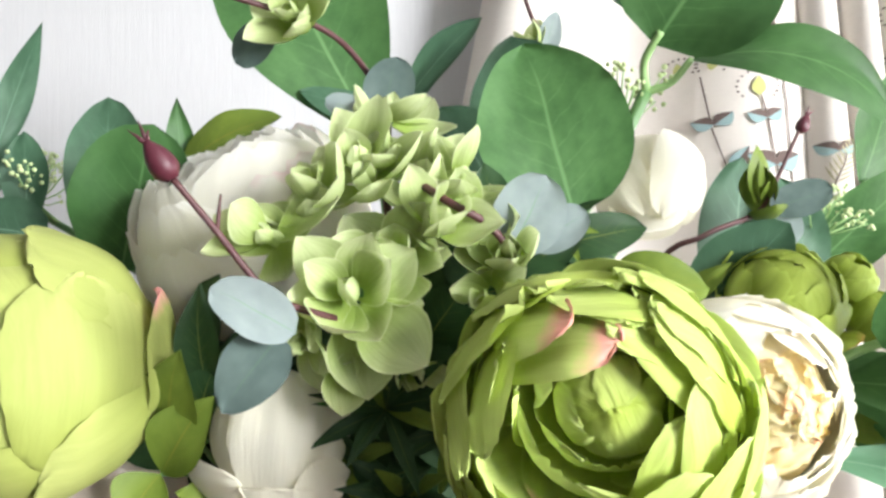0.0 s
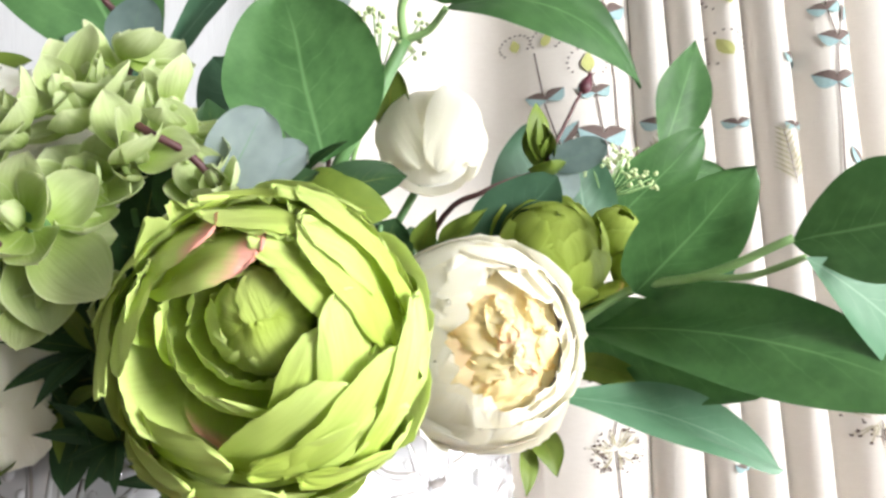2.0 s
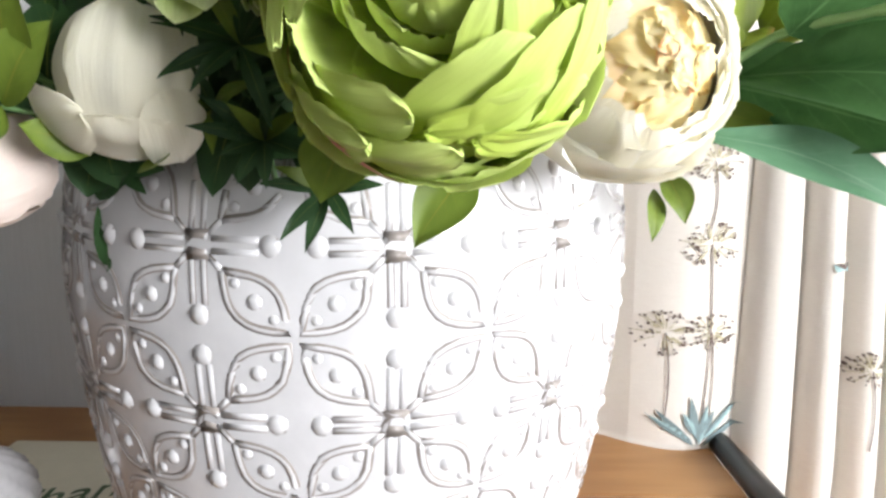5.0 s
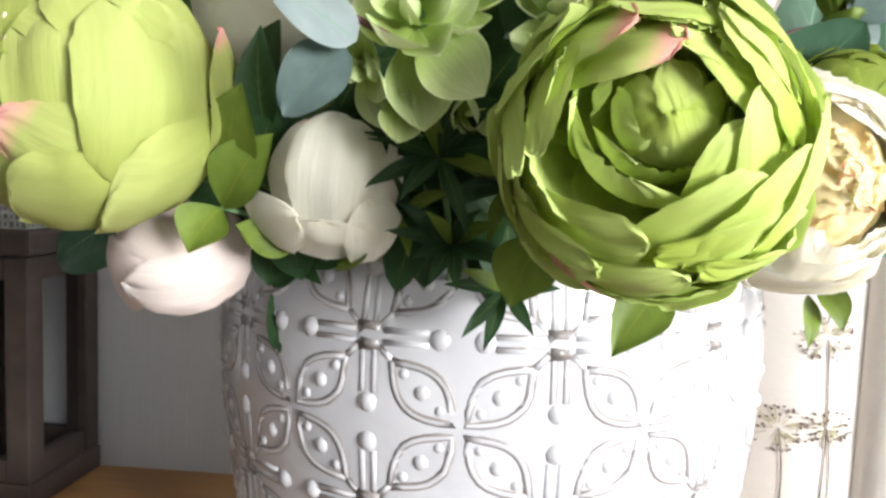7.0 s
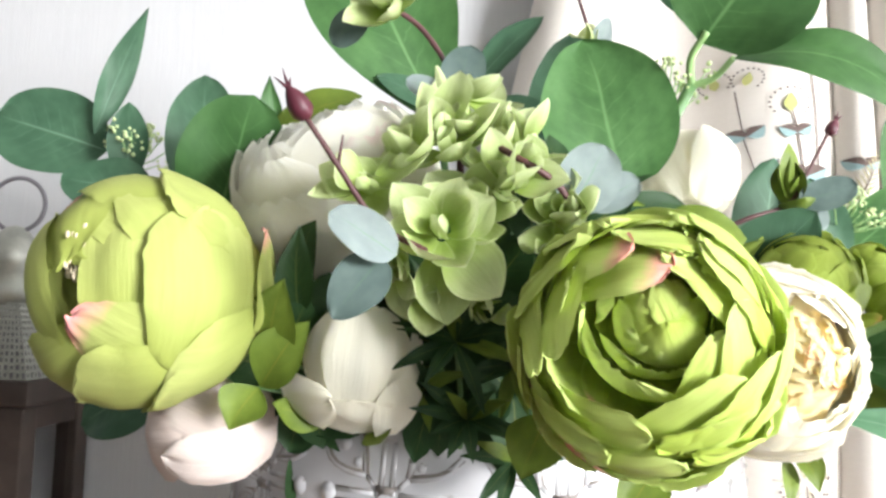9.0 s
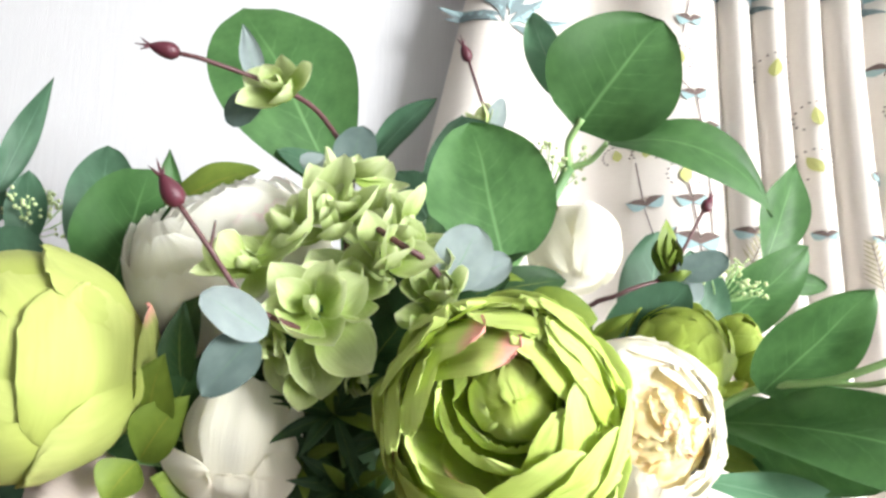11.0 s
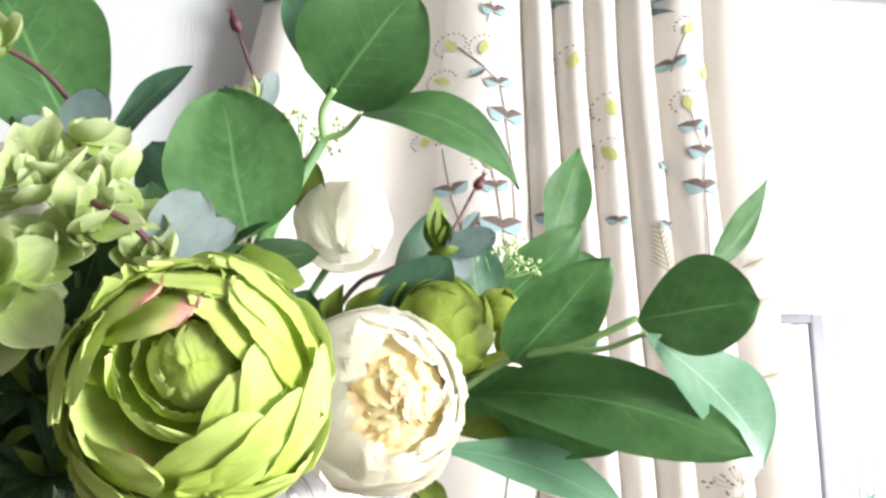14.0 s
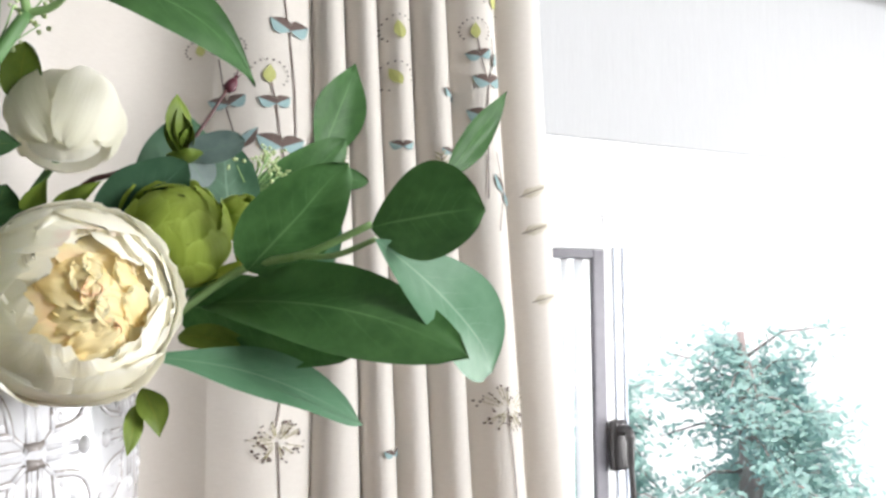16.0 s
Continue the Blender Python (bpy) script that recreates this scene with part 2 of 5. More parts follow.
# ---- mesh helpers ----
def mesh_of(name, verts, faces, mats, index=None, smooth=True, attrs=None):
    me = bpy.data.meshes.new(name)
    me.from_pydata([tuple(v) for v in verts], [], faces)
    for m in mats if isinstance(mats, (list, tuple)) else [mats]:
        me.materials.append(m)
    if index:
        me.polygons.foreach_set("material_index", index)
    if smooth:
        me.polygons.foreach_set("use_smooth", [True] * len(me.polygons))
    for key, values in (attrs or {}).items():
        me.attributes.new(key, "FLOAT", "POINT").data.foreach_set("value", values)
    me.update()
    return me


def part(name, bm, material, parent=None, label="", smooth=True):
    me = bpy.data.meshes.new(name)
    bm.to_mesh(me)
    bm.free()
    me.materials.append(material)
    if smooth:
        me.polygons.foreach_set("use_smooth", [True] * len(me.polygons))
    ob = new(name, me)
    ob.parent = parent
    return tagged(ob, label)


def child(name, me, parent, label=""):
    ob = new(name, me)
    ob.parent = parent
    return tagged(ob, label)


def box(bm, x0, x1, y0, y1, z0, z1):
    vs = [bm.verts.new((x, y, z)) for x in (x0, x1) for y in (y0, y1) for z in (z0, z1)]
    for f in ((0, 1, 3, 2), (4, 6, 7, 5), (0, 4, 5, 1), (2, 3, 7, 6), (0, 2, 6, 4), (1, 5, 7, 3)):
        bm.faces.new([vs[i] for i in f])
    return bm


def slab(x0, x1, y0, y1, z0, z1, bevel=0.0):
    bm = box(bmesh.new(), x0, x1, y0, y1, z0, z1)
    bmesh.ops.recalc_face_normals(bm, faces=bm.faces)
    if bevel:
        bmesh.ops.bevel(bm, geom=list(bm.edges), offset=bevel, segments=2, profile=0.6, affect="EDGES")
    return bm


def thing(name, at, label, category, group="", kind=""):
    ob = new(name)
    ob.location = at
    return tagged(ob, label, category, group, kind)


def sweep(points, radii, sides=7, bm=None):
    """A tapering tube along points."""
    bm = bm or bmesh.new()
    pts = [Vector(p) for p in points]
    rings = []
    for i, p in enumerate(pts):
        d = (pts[min(i + 1, len(pts) - 1)] - pts[max(i - 1, 0)]).normalized()
        side = d.cross(Vector((0.31, 0.2, 0.93))).normalized()
        up = d.cross(side)
        r = radii[i] if isinstance(radii, (list, tuple)) else radii
        rings.append([bm.verts.new(p + (side * math.cos(a) + up * math.sin(a)) * r) for a in (math.tau * k / sides for k in range(sides))])
    for a, b in zip(rings, rings[1:]):
        for k in range(sides):
            bm.faces.new((a[k], a[(k + 1) % sides], b[(k + 1) % sides], b[k]))
    bm.faces.new(rings[0][::-1])
    bm.faces.new(rings[-1])
    return bm


def curve(points, steps=8):
    """Smooth points through the given ones."""
    p = [Vector(q) for q in points]
    p = [p[0] * 2 - p[1], *p, p[-1] * 2 - p[-2]]
    out = []
    for i in range(1, len(p) - 2):
        for k in range(steps):
            t = k / steps
            out.append(0.5 * (2 * p[i] + (p[i + 1] - p[i - 1]) * t + (2 * p[i - 1] - 5 * p[i] + 4 * p[i + 1] - p[i + 2]) * t * t + (3 * p[i] - p[i - 1] - 3 * p[i + 1] + p[i + 2]) * t ** 3))
    return out + [p[-2]]


def lathe(profile, sides=48):
    bm = bmesh.new()
    rings = [[bm.verts.new((r * math.cos(a), r * math.sin(a), z)) for a in (math.tau * k / sides for k in range(sides))] for r, z in profile]
    for a, b in zip(rings, rings[1:]):
        for k in range(sides):
            bm.faces.new((a[k], a[(k + 1) % sides], b[(k + 1) % sides], b[k]))
    return bm


def ball(bm, at, r, seg=8, squash=1.0):
    m = Matrix.Translation(at) @ Matrix.Diagonal((r, r, r * squash, 1))
    bmesh.ops.create_uvsphere(bm, u_segments=seg, v_segments=max(4, seg - 2), radius=1, matrix=m)
    return bm


# ---- plant pieces ----
def leaf_mesh(name, material, length, width, shape="ovate", bend=0.0, fold=0.15, wave=0.05, tipbend=0.0, twist=0.0, seed=0, nu=8, nv=18):
    """A leaf along +Y with its face to +Z."""
    verts, along, across = [], [], []
    for j in range(nv + 1):
        v = j / nv
        if shape == "round":
            w = math.sqrt(max(0.0, 1 - (2 * v - 1) ** 2)) * (1.05 - 0.1 * v)
        elif shape == "ovate":
            w = (math.sin(math.pi * v ** 0.8) ** 0.58) if v < 1 else 0
        elif shape == "obovate":
            w = math.sin(math.pi * min(1, v ** 1.35)) ** 0.6 if v < 1 else 0
        elif shape == "heart":
            w = min(1, math.sin(math.pi * min(1, v ** 0.5)) ** 0.62) if 0 < v < 1 else 0
        elif shape == "bract":
            w = (0.22 * (1 - v) + math.sin(math.pi * v ** 1.1) ** 0.8) if v < 1 else 0
        elif shape == "paddle":
            w = 0.16 + 0.84 * math.sin(math.pi * min(1, v ** 1.35)) ** 0.9 if v < 1 else 0
            w *= 1 - max(0, v - 0.9) * 2
        else:
            w = math.sin(math.pi * v ** 0.85) if v < 1 else 0
        w = max(w, 0.012) * width / 2
        ang = twist * v
        for i in range(nu + 1):
            u = 2 * i / nu - 1
            n = noise.noise((v * 2.2 + seed * 3.7, u * 1.3 + seed, seed * 1.9))
            z = fold * u * u * w + wave * length * n * (0.3 + abs(u)) * min(1, v * 3)
            x = u * w + 0.05 * width * noise.noise((v * 3 + seed, 4.4, seed * 0.7)) * v
            x, z = x * math.cos(ang) - z * math.sin(ang), x * math.sin(ang) + z * math.cos(ang)
            z += bend * length * (4 * v * (1 - v)) + tipbend * length * v ** 3
            verts.append((x, v * length, z))
            along.append(v)
            across.append(u)
    faces = [(j * (nu + 1) + i, j * (nu + 1) + i + 1, (j + 1) * (nu + 1) + i + 1, (j + 1) * (nu + 1) + i) for j in range(nv) for i in range(nu)]
    return mesh_of(name, verts, faces, material, attrs={"along": along, "across": across})


COUNT = [0]


def leaf(parent, base, tip, width, material, face=(0, -1, 0.35), name="leaf", label="", **how):
    """A leaf from base to tip whose face looks along face."""
    COUNT[0] += 1
    b, t = Vector(base), Vector(tip)
    y = (t - b).normalized()
    x = y.cross(Vector(face)).normalized()
    z = x.cross(y)
    me = leaf_mesh(name, M[material], (t - b).length, width, seed=COUNT[0], **how)
    ob = child(name, me, parent, label)
    m = Matrix((x, y, z)).transposed().to_4x4()
    m.translation = b - parent.location
    ob.matrix_local = m
    return ob


def stalk(parent, points, r0, r1, material="stem", name="stem", steps=6, label=""):
    pts = curve([Vector(p) - parent.location for p in points], steps)
    n = len(pts)
    return part(name, sweep(pts, [r0 + (r1 - r0) * i / (n - 1) for i in range(n)]), M[material], parent, label)


def petal_mesh(name, material, R, phi0, phi1, half, flare=0.0, ruffle=0.0, blush=0.0, seed=0, long=1.0, cup=0.0, jag=0.004, skew=0.0, slant=0.0, curl=0.0, nu=16, nv=14):
    """A petal that lies on a shell of radius R round the flower's middle, from polar angle phi0 to phi1."""
    verts, along, across = [], [], []
    notch = noise.noise((seed * 2.3, 1.1, 0.4)) * 0.5 + 0.5
    for j in range(nv + 1):
        v = j / nv
        w = 0.30 + 0.70 * math.sin(min(v / 0.62, 1) * math.pi / 2)
        if v > 0.55:
            w *= math.sqrt(max(0.0, 1 - ((v - 0.55) / 0.45) ** 2.6 * 0.90))
        for i in range(nu + 1):
            u = 2 * i / nu - 1
            vv = v * (1 - 0.05 * notch * max(0, 1 - abs(u) * 4) * v) + (0.035 * noise.noise((u * 2.2, seed * 1.7, 9.0)) + jag * noise.noise((u * 11, seed * 1.7, 3.0))) * v
            phi = radians(phi0 + (phi1 - phi0) * vv * (1 + slant * u * v))
            th = radians(half) * u * w / max(math.sin(phi), 0.42)
            n1 = noise.noise((u * 1.6 + seed * 5.1, v * 1.8, seed * 0.9))
            n2 = noise.noise((u * 5.5 + seed * 2.7, v * 3.0, seed * 1.3))
            edge = max(abs(u) ** 3, v ** 3)
            n2 += 0.5 * noise.noise((u * 8 + seed, v * 1.5, seed * 2.1))
            r = R * (1 + flare * max(0, v - 0.45) ** 2 * 3 + 0.05 * n1 * v + ruffle * n2 * edge + cup * u * u * v + skew * u * v + curl * max(0.0, v - 0.82) ** 2 * 30)
            verts.append((r * math.sin(phi) * math.cos(th), r * math.sin(phi) * math.sin(th), -r * math.cos(phi) * long))
            along.append(v)
            across.append(u)
    faces = [(j * (nu + 1) + i, j * (nu + 1) + i + 1, (j + 1) * (nu + 1) + i + 1, (j + 1) * (nu + 1) + i) for j in range(nv) for i in range(nu)]
    return mesh_of(name, verts, faces, material, attrs={"along": along, "across": across, "blush": [blush] * len(verts)})


def cap_mesh(name, material, R, wide, tall, lift=0.03, ruffle=0.01, blush=0.0, seed=0, point=0.0, ragged=0.02, nu=22, nv=22):
    """A rounded petal that lies on a shell of radius R round +Z; its tip points to +Y and its base to -Y. wide, tall: half angles."""
    verts, along, across = [], [], []
    for j in range(nv + 1):
        v = j / nv
        y = -math.cos(math.pi * v)
        w = max(0.0, 1 - abs(y) ** 3.2) ** 0.42 * (1 - point * max(0, y)) * (1 - 0.18 * max(0, -y))
        w = max(w, 0.02)
        for i in range(nu + 1):
            u = 2 * i / nu - 1
            wob = 1 + 0.06 * noise.noise((math.atan2(y, u) * 1.3, seed * 1.9, 2.0)) + ragged * (noise.noise((u * 6, y * 6, seed * 1.1)) + 0.6 * noise.noise((u * 15, y * 15, seed * 1.7)))
            ax, ay = radians(wide) * u * w * wob, radians(tall) * y * wob
            rho = math.hypot(ax, ay)
            k = math.sin(rho) / rho if rho > 1e-6 else 1.0
            edge = max(abs(u) * (0.4 + 0.6 * w), abs(y)) ** 4
            n1 = noise.noise((u * 1.4 + seed * 5.1, y * 1.4, seed * 0.9))
            n2 = noise.noise((u * 4.5 + seed * 2.7, y * 4.5, seed * 1.3))
            r = R * (1 + lift * y + 0.05 * n1 + ruffle * n2 * edge)
            verts.append((r * ax * k, r * ay * k, r * math.cos(rho)))
            along.append(0.5 + 0.5 * y)
            across.append(u * w * 0.9)
    faces = [(j * (nu + 1) + i, j * (nu + 1) + i + 1, (j + 1) * (nu + 1) + i + 1, (j + 1) * (nu + 1) + i) for j in range(nv) for i in range(nu)]
    return mesh_of(name, verts, faces, material, attrs={"along": along, "across": across, "blush": [blush] * len(verts)})


def add_cap(ob, base, material, radius, way, rr, wide, tall, spin, **how):
    """A rounded petal facing way in the flower's own frame, its tip turned by spin from up."""
    p = child("petal", cap_mesh("petal", M[material], radius * rr, wide, tall, **how), ob)
    p.matrix_local = base @ aim_y(way) @ pose(0, 0, 0, 0, 0, spin)
    return p


def aim_y(axis):
    """Turns +Z to axis, keeping +Y as near as can be to +Y."""
    z = Vector(axis).normalized()
    x = Vector((0, 1, 0)).cross(z).normalized()
    return Matrix((x, z.cross(x), z)).transposed().to_4x4()


def aim(axis):
    """Turns +Z to axis, with +Y as near to up as can be and +X to the right as seen from in front."""
    z = Vector(axis).normalized()
    x = Vector((0, 0, 1)).cross(z)
    x = x.normalized() if x.length > 0.05 else Vector((1, 0, 0))
    return Matrix((x, z.cross(x), z)).transposed().to_4x4()


def flower(name, at, axis, R, rings, label, group="", spin=0.0, stem_to=None, long=1.0, seed=1):
    """rings: (count, shell radius, first and last polar angle, half width, material, flare, ruffle, share with blush)."""
    ob = thing(name, at, label, "artificial flower", group)
    turn = aim(axis) @ pose(0, 0, 0, 0, 0, spin)
    rnd = random.Random(seed)
    for k, (count, rr, p0, p1, half, material, flare, ruffle, blush) in enumerate(rings):
        for i in range(count):
            me = petal_mesh("petal", M[material], R * rr * rnd.uniform(0.96, 1.03), p0, p1 * rnd.uniform(0.95, 1.03), half * rnd.uniform(0.9, 1.1), flare, ruffle,
                            1.0 if rnd.random() < blush else 0.0, seed * 31 + k * 7.3 + i * 1.9, long)
            p = child("petal", me, ob)
            p.matrix_local = turn @ pose(0, 0, 0, rnd.uniform(-3, 3), rnd.uniform(-3, 3), 360 / count * (i + 0.5 * (k % 2)) + k * 23 + rnd.uniform(-9, 9))
    if stem_to:
        a = Vector(at) - Vector(axis).normalized() * R * 0.8 * long
        mid = (a + Vector(stem_to)) / 2 + Vector((0, 0, 0.015))
        stalk(ob, [a + Vector(axis).normalized() * 0.004, mid, stem_to], 0.0028, 0.0024)
    return ob, turn


# ---- the room ----
FLOOR_Z, CEIL_Z, WALL_Y = -0.3, 2.1, 0.94
POT = Vector((-0.004, 0.566, 0.722))


def structure(name, bm, material, label, category):
    ob = part(name, bm, M[material], None, "", smooth=False)
    return tagged(ob, label, category, "", "structure")


def holed_wall(x0, x1, z0, z1, hx0, hx1, hz0, hz1, thick):
    """A wall in the xz plane, thick along y, with one opening."""
    bm = bmesh.new()
    for a in ((x0, hx0, z0, z1), (hx1, x1, z0, z1), (hx0, hx1, z0, hz0), (hx0, hx1, hz1, z1)):
        box(bm, a[0], a[1], 0, thick, a[2], a[3])
    bmesh.ops.remove_doubles(bm, verts=bm.verts, dist=1e-5)
    return bm


wall_north = structure("wall_north", holed_wall(-2.2, 2.4, FLOOR_Z, CEIL_Z, 0.70, 2.15, 0.45, 1.368, 0.14), "wallpaper", "white wallpapered wall with fine vertical streaks", "wall")
wall_north.location = (0, WALL_Y, 0)
# unseen shell of the room; east and south openings are made for lamps
wall_east = structure("wall_east", holed_wall(-1.08, 2.6, FLOOR_Z, CEIL_Z, 0.95, 2.35, 0.8, 1.98, 0.14), "low_bounce_wall", "unseen side wall, coloured dark to cut bounced light", "wall")
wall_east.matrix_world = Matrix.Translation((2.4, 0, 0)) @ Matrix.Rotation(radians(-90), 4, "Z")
wall_south = structure("wall_south", holed_wall(-2.54, 2.2, FLOOR_Z, CEIL_Z, -2.2, -0.9, 0.75, 1.98, 0.14), "low_bounce_wall", "unseen rear wall, coloured dark to cut bounced light", "wall")
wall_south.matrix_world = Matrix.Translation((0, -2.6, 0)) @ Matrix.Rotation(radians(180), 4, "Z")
wall_west = structure("wall_west", slab(-2.34, -2.2, -2.6, 0.94, FLOOR_Z, CEIL_Z), "low_bounce_wall", "unseen end wall, coloured dark to cut bounced light", "wall")
structure("floor", slab(-2.34, 2.54, -2.74, 1.08, FLOOR_Z - 0.1, FLOOR_Z), "floor", "unseen floor, darkened to cut bounced light", "floor")
structure("ceiling", slab(-2.34, 2.54, -2.74, 1.08, CEIL_Z, CEIL_Z + 0.1), "low_bounce_ceiling", "unseen ceiling, greyed to cut bounced light", "ceiling")

# the window: white plastic frame, a dark-edged casement and a fixed light
win = thing("window_1", (0.70, 1.02, 0.45), "white plastic window with a dark casement edge and handle", "window", kind="structure")


def winpart(name, x0, x1, y0, y1, z0, z1, material, label="", bevel=0.003, parent=None):
    ob = part(name, slab(x0, x1, y0, y1, z0, z1, bevel), M[material], parent or win, label, smooth=False)
    ob.location = -Vector(win.location) if parent is None else (0, 0, 0)
    return ob


winpart("head_frame", 0.70, 2.15, 1.02, 1.08, 1.2625, 1.3665, "upvc")
winpart("sill_frame", 0.70, 2.15, 1.02, 1.08, 0.45, 0.51, "upvc")
winpart("jamb", 0.70, 0.75, 1.02, 1.08, 0.51, 1.262, "upvc")
winpart("jamb", 2.09, 2.15, 1.02, 1.08, 0.51, 1.262, "upvc")
winpart("mullion", 0.924, 0.966, 1.02, 1.08, 0.51, 1.262, "upvc")
winpart("casement", 0.900, 0.9225, 1.014, 1.055, 0.51, 1.200, "gasket", "dark grey casement edge")
winpart("casement_top", 0.751, 0.900, 1.014, 1.055, 1.186, 1.200, "gasket", "dark grey casement edge")
winpart("casement_head", 0.751, 0.9225, 1.02, 1.06, 1.2005, 1.2615, "upvc")
winpart("casement_strip", 0.882, 0.898, 1.02, 1.05, 0.51, 1.185, "upvc")
winpart("casement_strip", 0.852, 0.860, 1.02, 1.05, 0.51, 1.185, "upvc")
winpart("casement_strip", 0.751, 0.84, 1.02, 1.05, 0.51, 1.185, "upvc")
for x in (0.9425, 0.9615):
    winpart("glazing_bead", x, x + 0.004, 1.016, 1.019, 0.51, 1.205, "bead", "thin grey glazing bead", 0.0)
winpart("glazing_bead", 0.967, 2.089, 1.016, 1.03, 1.256, 1.2605, "bead", "thin grey glazing bead", 0.0)
for a, b in ((0.841, 0.8515), (0.8605, 0.8815), (0.967, 2.089)):
    pane = winpart("pane", a, b, 1.052, 1.056, 0.511, 1.185 if a < 0.9 else 1.261, "glass", bevel=0)
    pane.visible_shadow = False
plate = slab(0.920, 0.952, 0.996, 1.0135, 0.838, 0.920, 0.008)
wh = part("handle_plate", plate, M["handle"], win, "dark window handle plate")
wh.location = -Vector(win.location)
hb = sweep(curve([(0.936, 1.0, 0.905), (0.936, 0.978, 0.905), (0.934, 0.970, 0.890), (0.934, 0.970, 0.850), (0.940, 0.972, 0.795)], 5), [0.009] * 5 + [0.008] * 5 + [0.006] * 5 + [0.005] * 6, 8)
part("handle", hb, M["handle"], wh, "dark lever handle")

# the window sits back in a bay: set it further out, at its larger true size
EYE_END, FAR = Vector((0.158, -0.052, 1.1)), 1.354
win.location = EYE_END + (win.location - EYE_END) * FAR
win.scale = (FAR, FAR, FAR)
structure("window_head_board", slab(0.70, 2.15, 0.942, 0.972, 1.249, 1.3675, 0.001), "upvc", "white board over the window bay", "window head")
structure("bay_soffit", slab(0.60, 3.1, 1.081, 1.50, 1.40, 1.52), "white_paint", "white soffit of the window bay", "soffit")
structure("bay_side", slab(0.55, 0.69, 1.081, 1.45, FLOOR_Z, 1.40), "white_paint", "white side wall of the window bay", "wall")
structure("bay_corner", slab(0.69, 0.90, 1.40, 1.45, FLOOR_Z, 1.40), "white_paint", "white corner post of the window bay", "wall")

# garden
structure("ground", slab(-80, 220, 1.6, 130, -0.6, -0.45), "bleached_ground", "ground outside the window, coloured near white for its glare", "ground")


structure("backdrop", slab(-70, 215, 118, 118.5, -0.45, 90), "bright_sky", "bright overcast sky behind the garden", "sky")


def conifer(at, height, seed, spread):
    tree = thing("tree", at, "tall conifer with loose drooping branches", "tree", "garden trees")
    rnd = random.Random(seed)
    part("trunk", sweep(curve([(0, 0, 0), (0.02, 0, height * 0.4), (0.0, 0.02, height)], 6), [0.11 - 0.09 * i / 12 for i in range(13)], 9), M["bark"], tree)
    verts, faces, along, across = [], [], [], []
    bm = bmesh.new()
    for k in range(46):
        h = height * rnd.uniform(0.12, 0.98)
        a, reach = rnd.uniform(0, math.tau), rnd.uniform(0.5, 1.0) * spread * (0.6 + 0.5 * (1 - h / height))
        tip = Vector((math.cos(a) * reach, math.sin(a) * reach, h + rnd.uniform(-0.25, 0.25)))
        sweep([(0.02 * math.cos(a), 0.02 * math.sin(a), h), tip * 0.5 + Vector((0, 0, h * 0.5 + 0.06)), tip], [0.009, 0.006, 0.003], 5, bm)
        for i in range(110):
            s = rnd.uniform(0.25, 1.08)
            c = Vector((tip.x * s, tip.y * s, h + (tip.z - h) * s)) + Vector([rnd.gauss(0, 0.05) for _ in range(3)])
            d = Vector([rnd.gauss(0, 1) for _ in range(3)]).normalized()
            e = d.orthogonal().normalized()
            ln, wd = rnd.uniform(0.02, 0.045), rnd.uniform(0.008, 0.016)
            n = len(verts)
            verts += [c - d * ln, c + e * wd, c + d * ln, c - e * wd]
            faces.append((n, n + 1, n + 2, n + 3))
            along += [0, 0.5, 1, 0.5]
            across += [0, 1, 0, -1]
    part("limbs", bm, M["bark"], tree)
    child("crown", mesh_of("crown", verts, faces, M["glare_needles"], attrs={"along": along, "across": across}), tree)
    return tree


conifer((3.60, 3.4, -0.45), 1.42, 3, 0.66)
conifer((4.12, 3.6, -0.45), 1.0, 5, 0.5)
conifer((3.15, 4.1, -0.45), 1.2, 8, 0.45)

# ---- the sideboard and what stands on it ----
board = thing("sideboard", (-0.3, 0.62, FLOOR_Z), "wooden sideboard with a worn pine top and a black edge strip", "sideboard")


def bpart(name, x0, x1, y0, y1, z0, z1, material, label="", bevel=0.004):
    ob = part(name, slab(x0, x1, y0, y1, z0, z1, bevel), M[material], board, label, smooth=False)
    ob.location = -Vector(board.location)
    return ob


for k, (a, b) in enumerate(((0.30, 0.512), (0.513, 0.722), (0.723, 0.936))):
    bpart("top_board", -1.0, 0.352 + 0.002 * k, a, b, 0.692, 0.722, "table_wood", "", 0.003)
bpart("carcass", -0.97, 0.33, 0.33, 0.93, -0.22, 0.692, "table_wood")
bpart("plinth", -0.95, 0.31, 0.36, 0.92, FLOOR_Z, -0.22, "table_wood")
edge = part("edge_strip", sweep([(0.372, 0.40, 0.727), (0.369, 0.70, 0.727), (0.366, 0.842, 0.727)], [0.014, 0.014, 0.012], 10), M["black"], board, "black rounded edge strip")
edge.location = -Vector(board.location)

# the pot
PROFILE = [(0.0, 0.125), (0.03, 0.142), (0.07, 0.156), (0.12, 0.169), (0.18, 0.180), (0.24, 0.1875), (0.29, 0.1885), (0.32, 0.1855), (0.338, 0.181), (0.349, 0.176)]


def pot_r(h):
    for (a, ra), (b, rb) in zip(PROFILE, PROFILE[1:]):
        if h <= b:
            s = (h - a) / (b - a)
            return ra + (rb - ra) * s
    return PROFILE[-1][1]


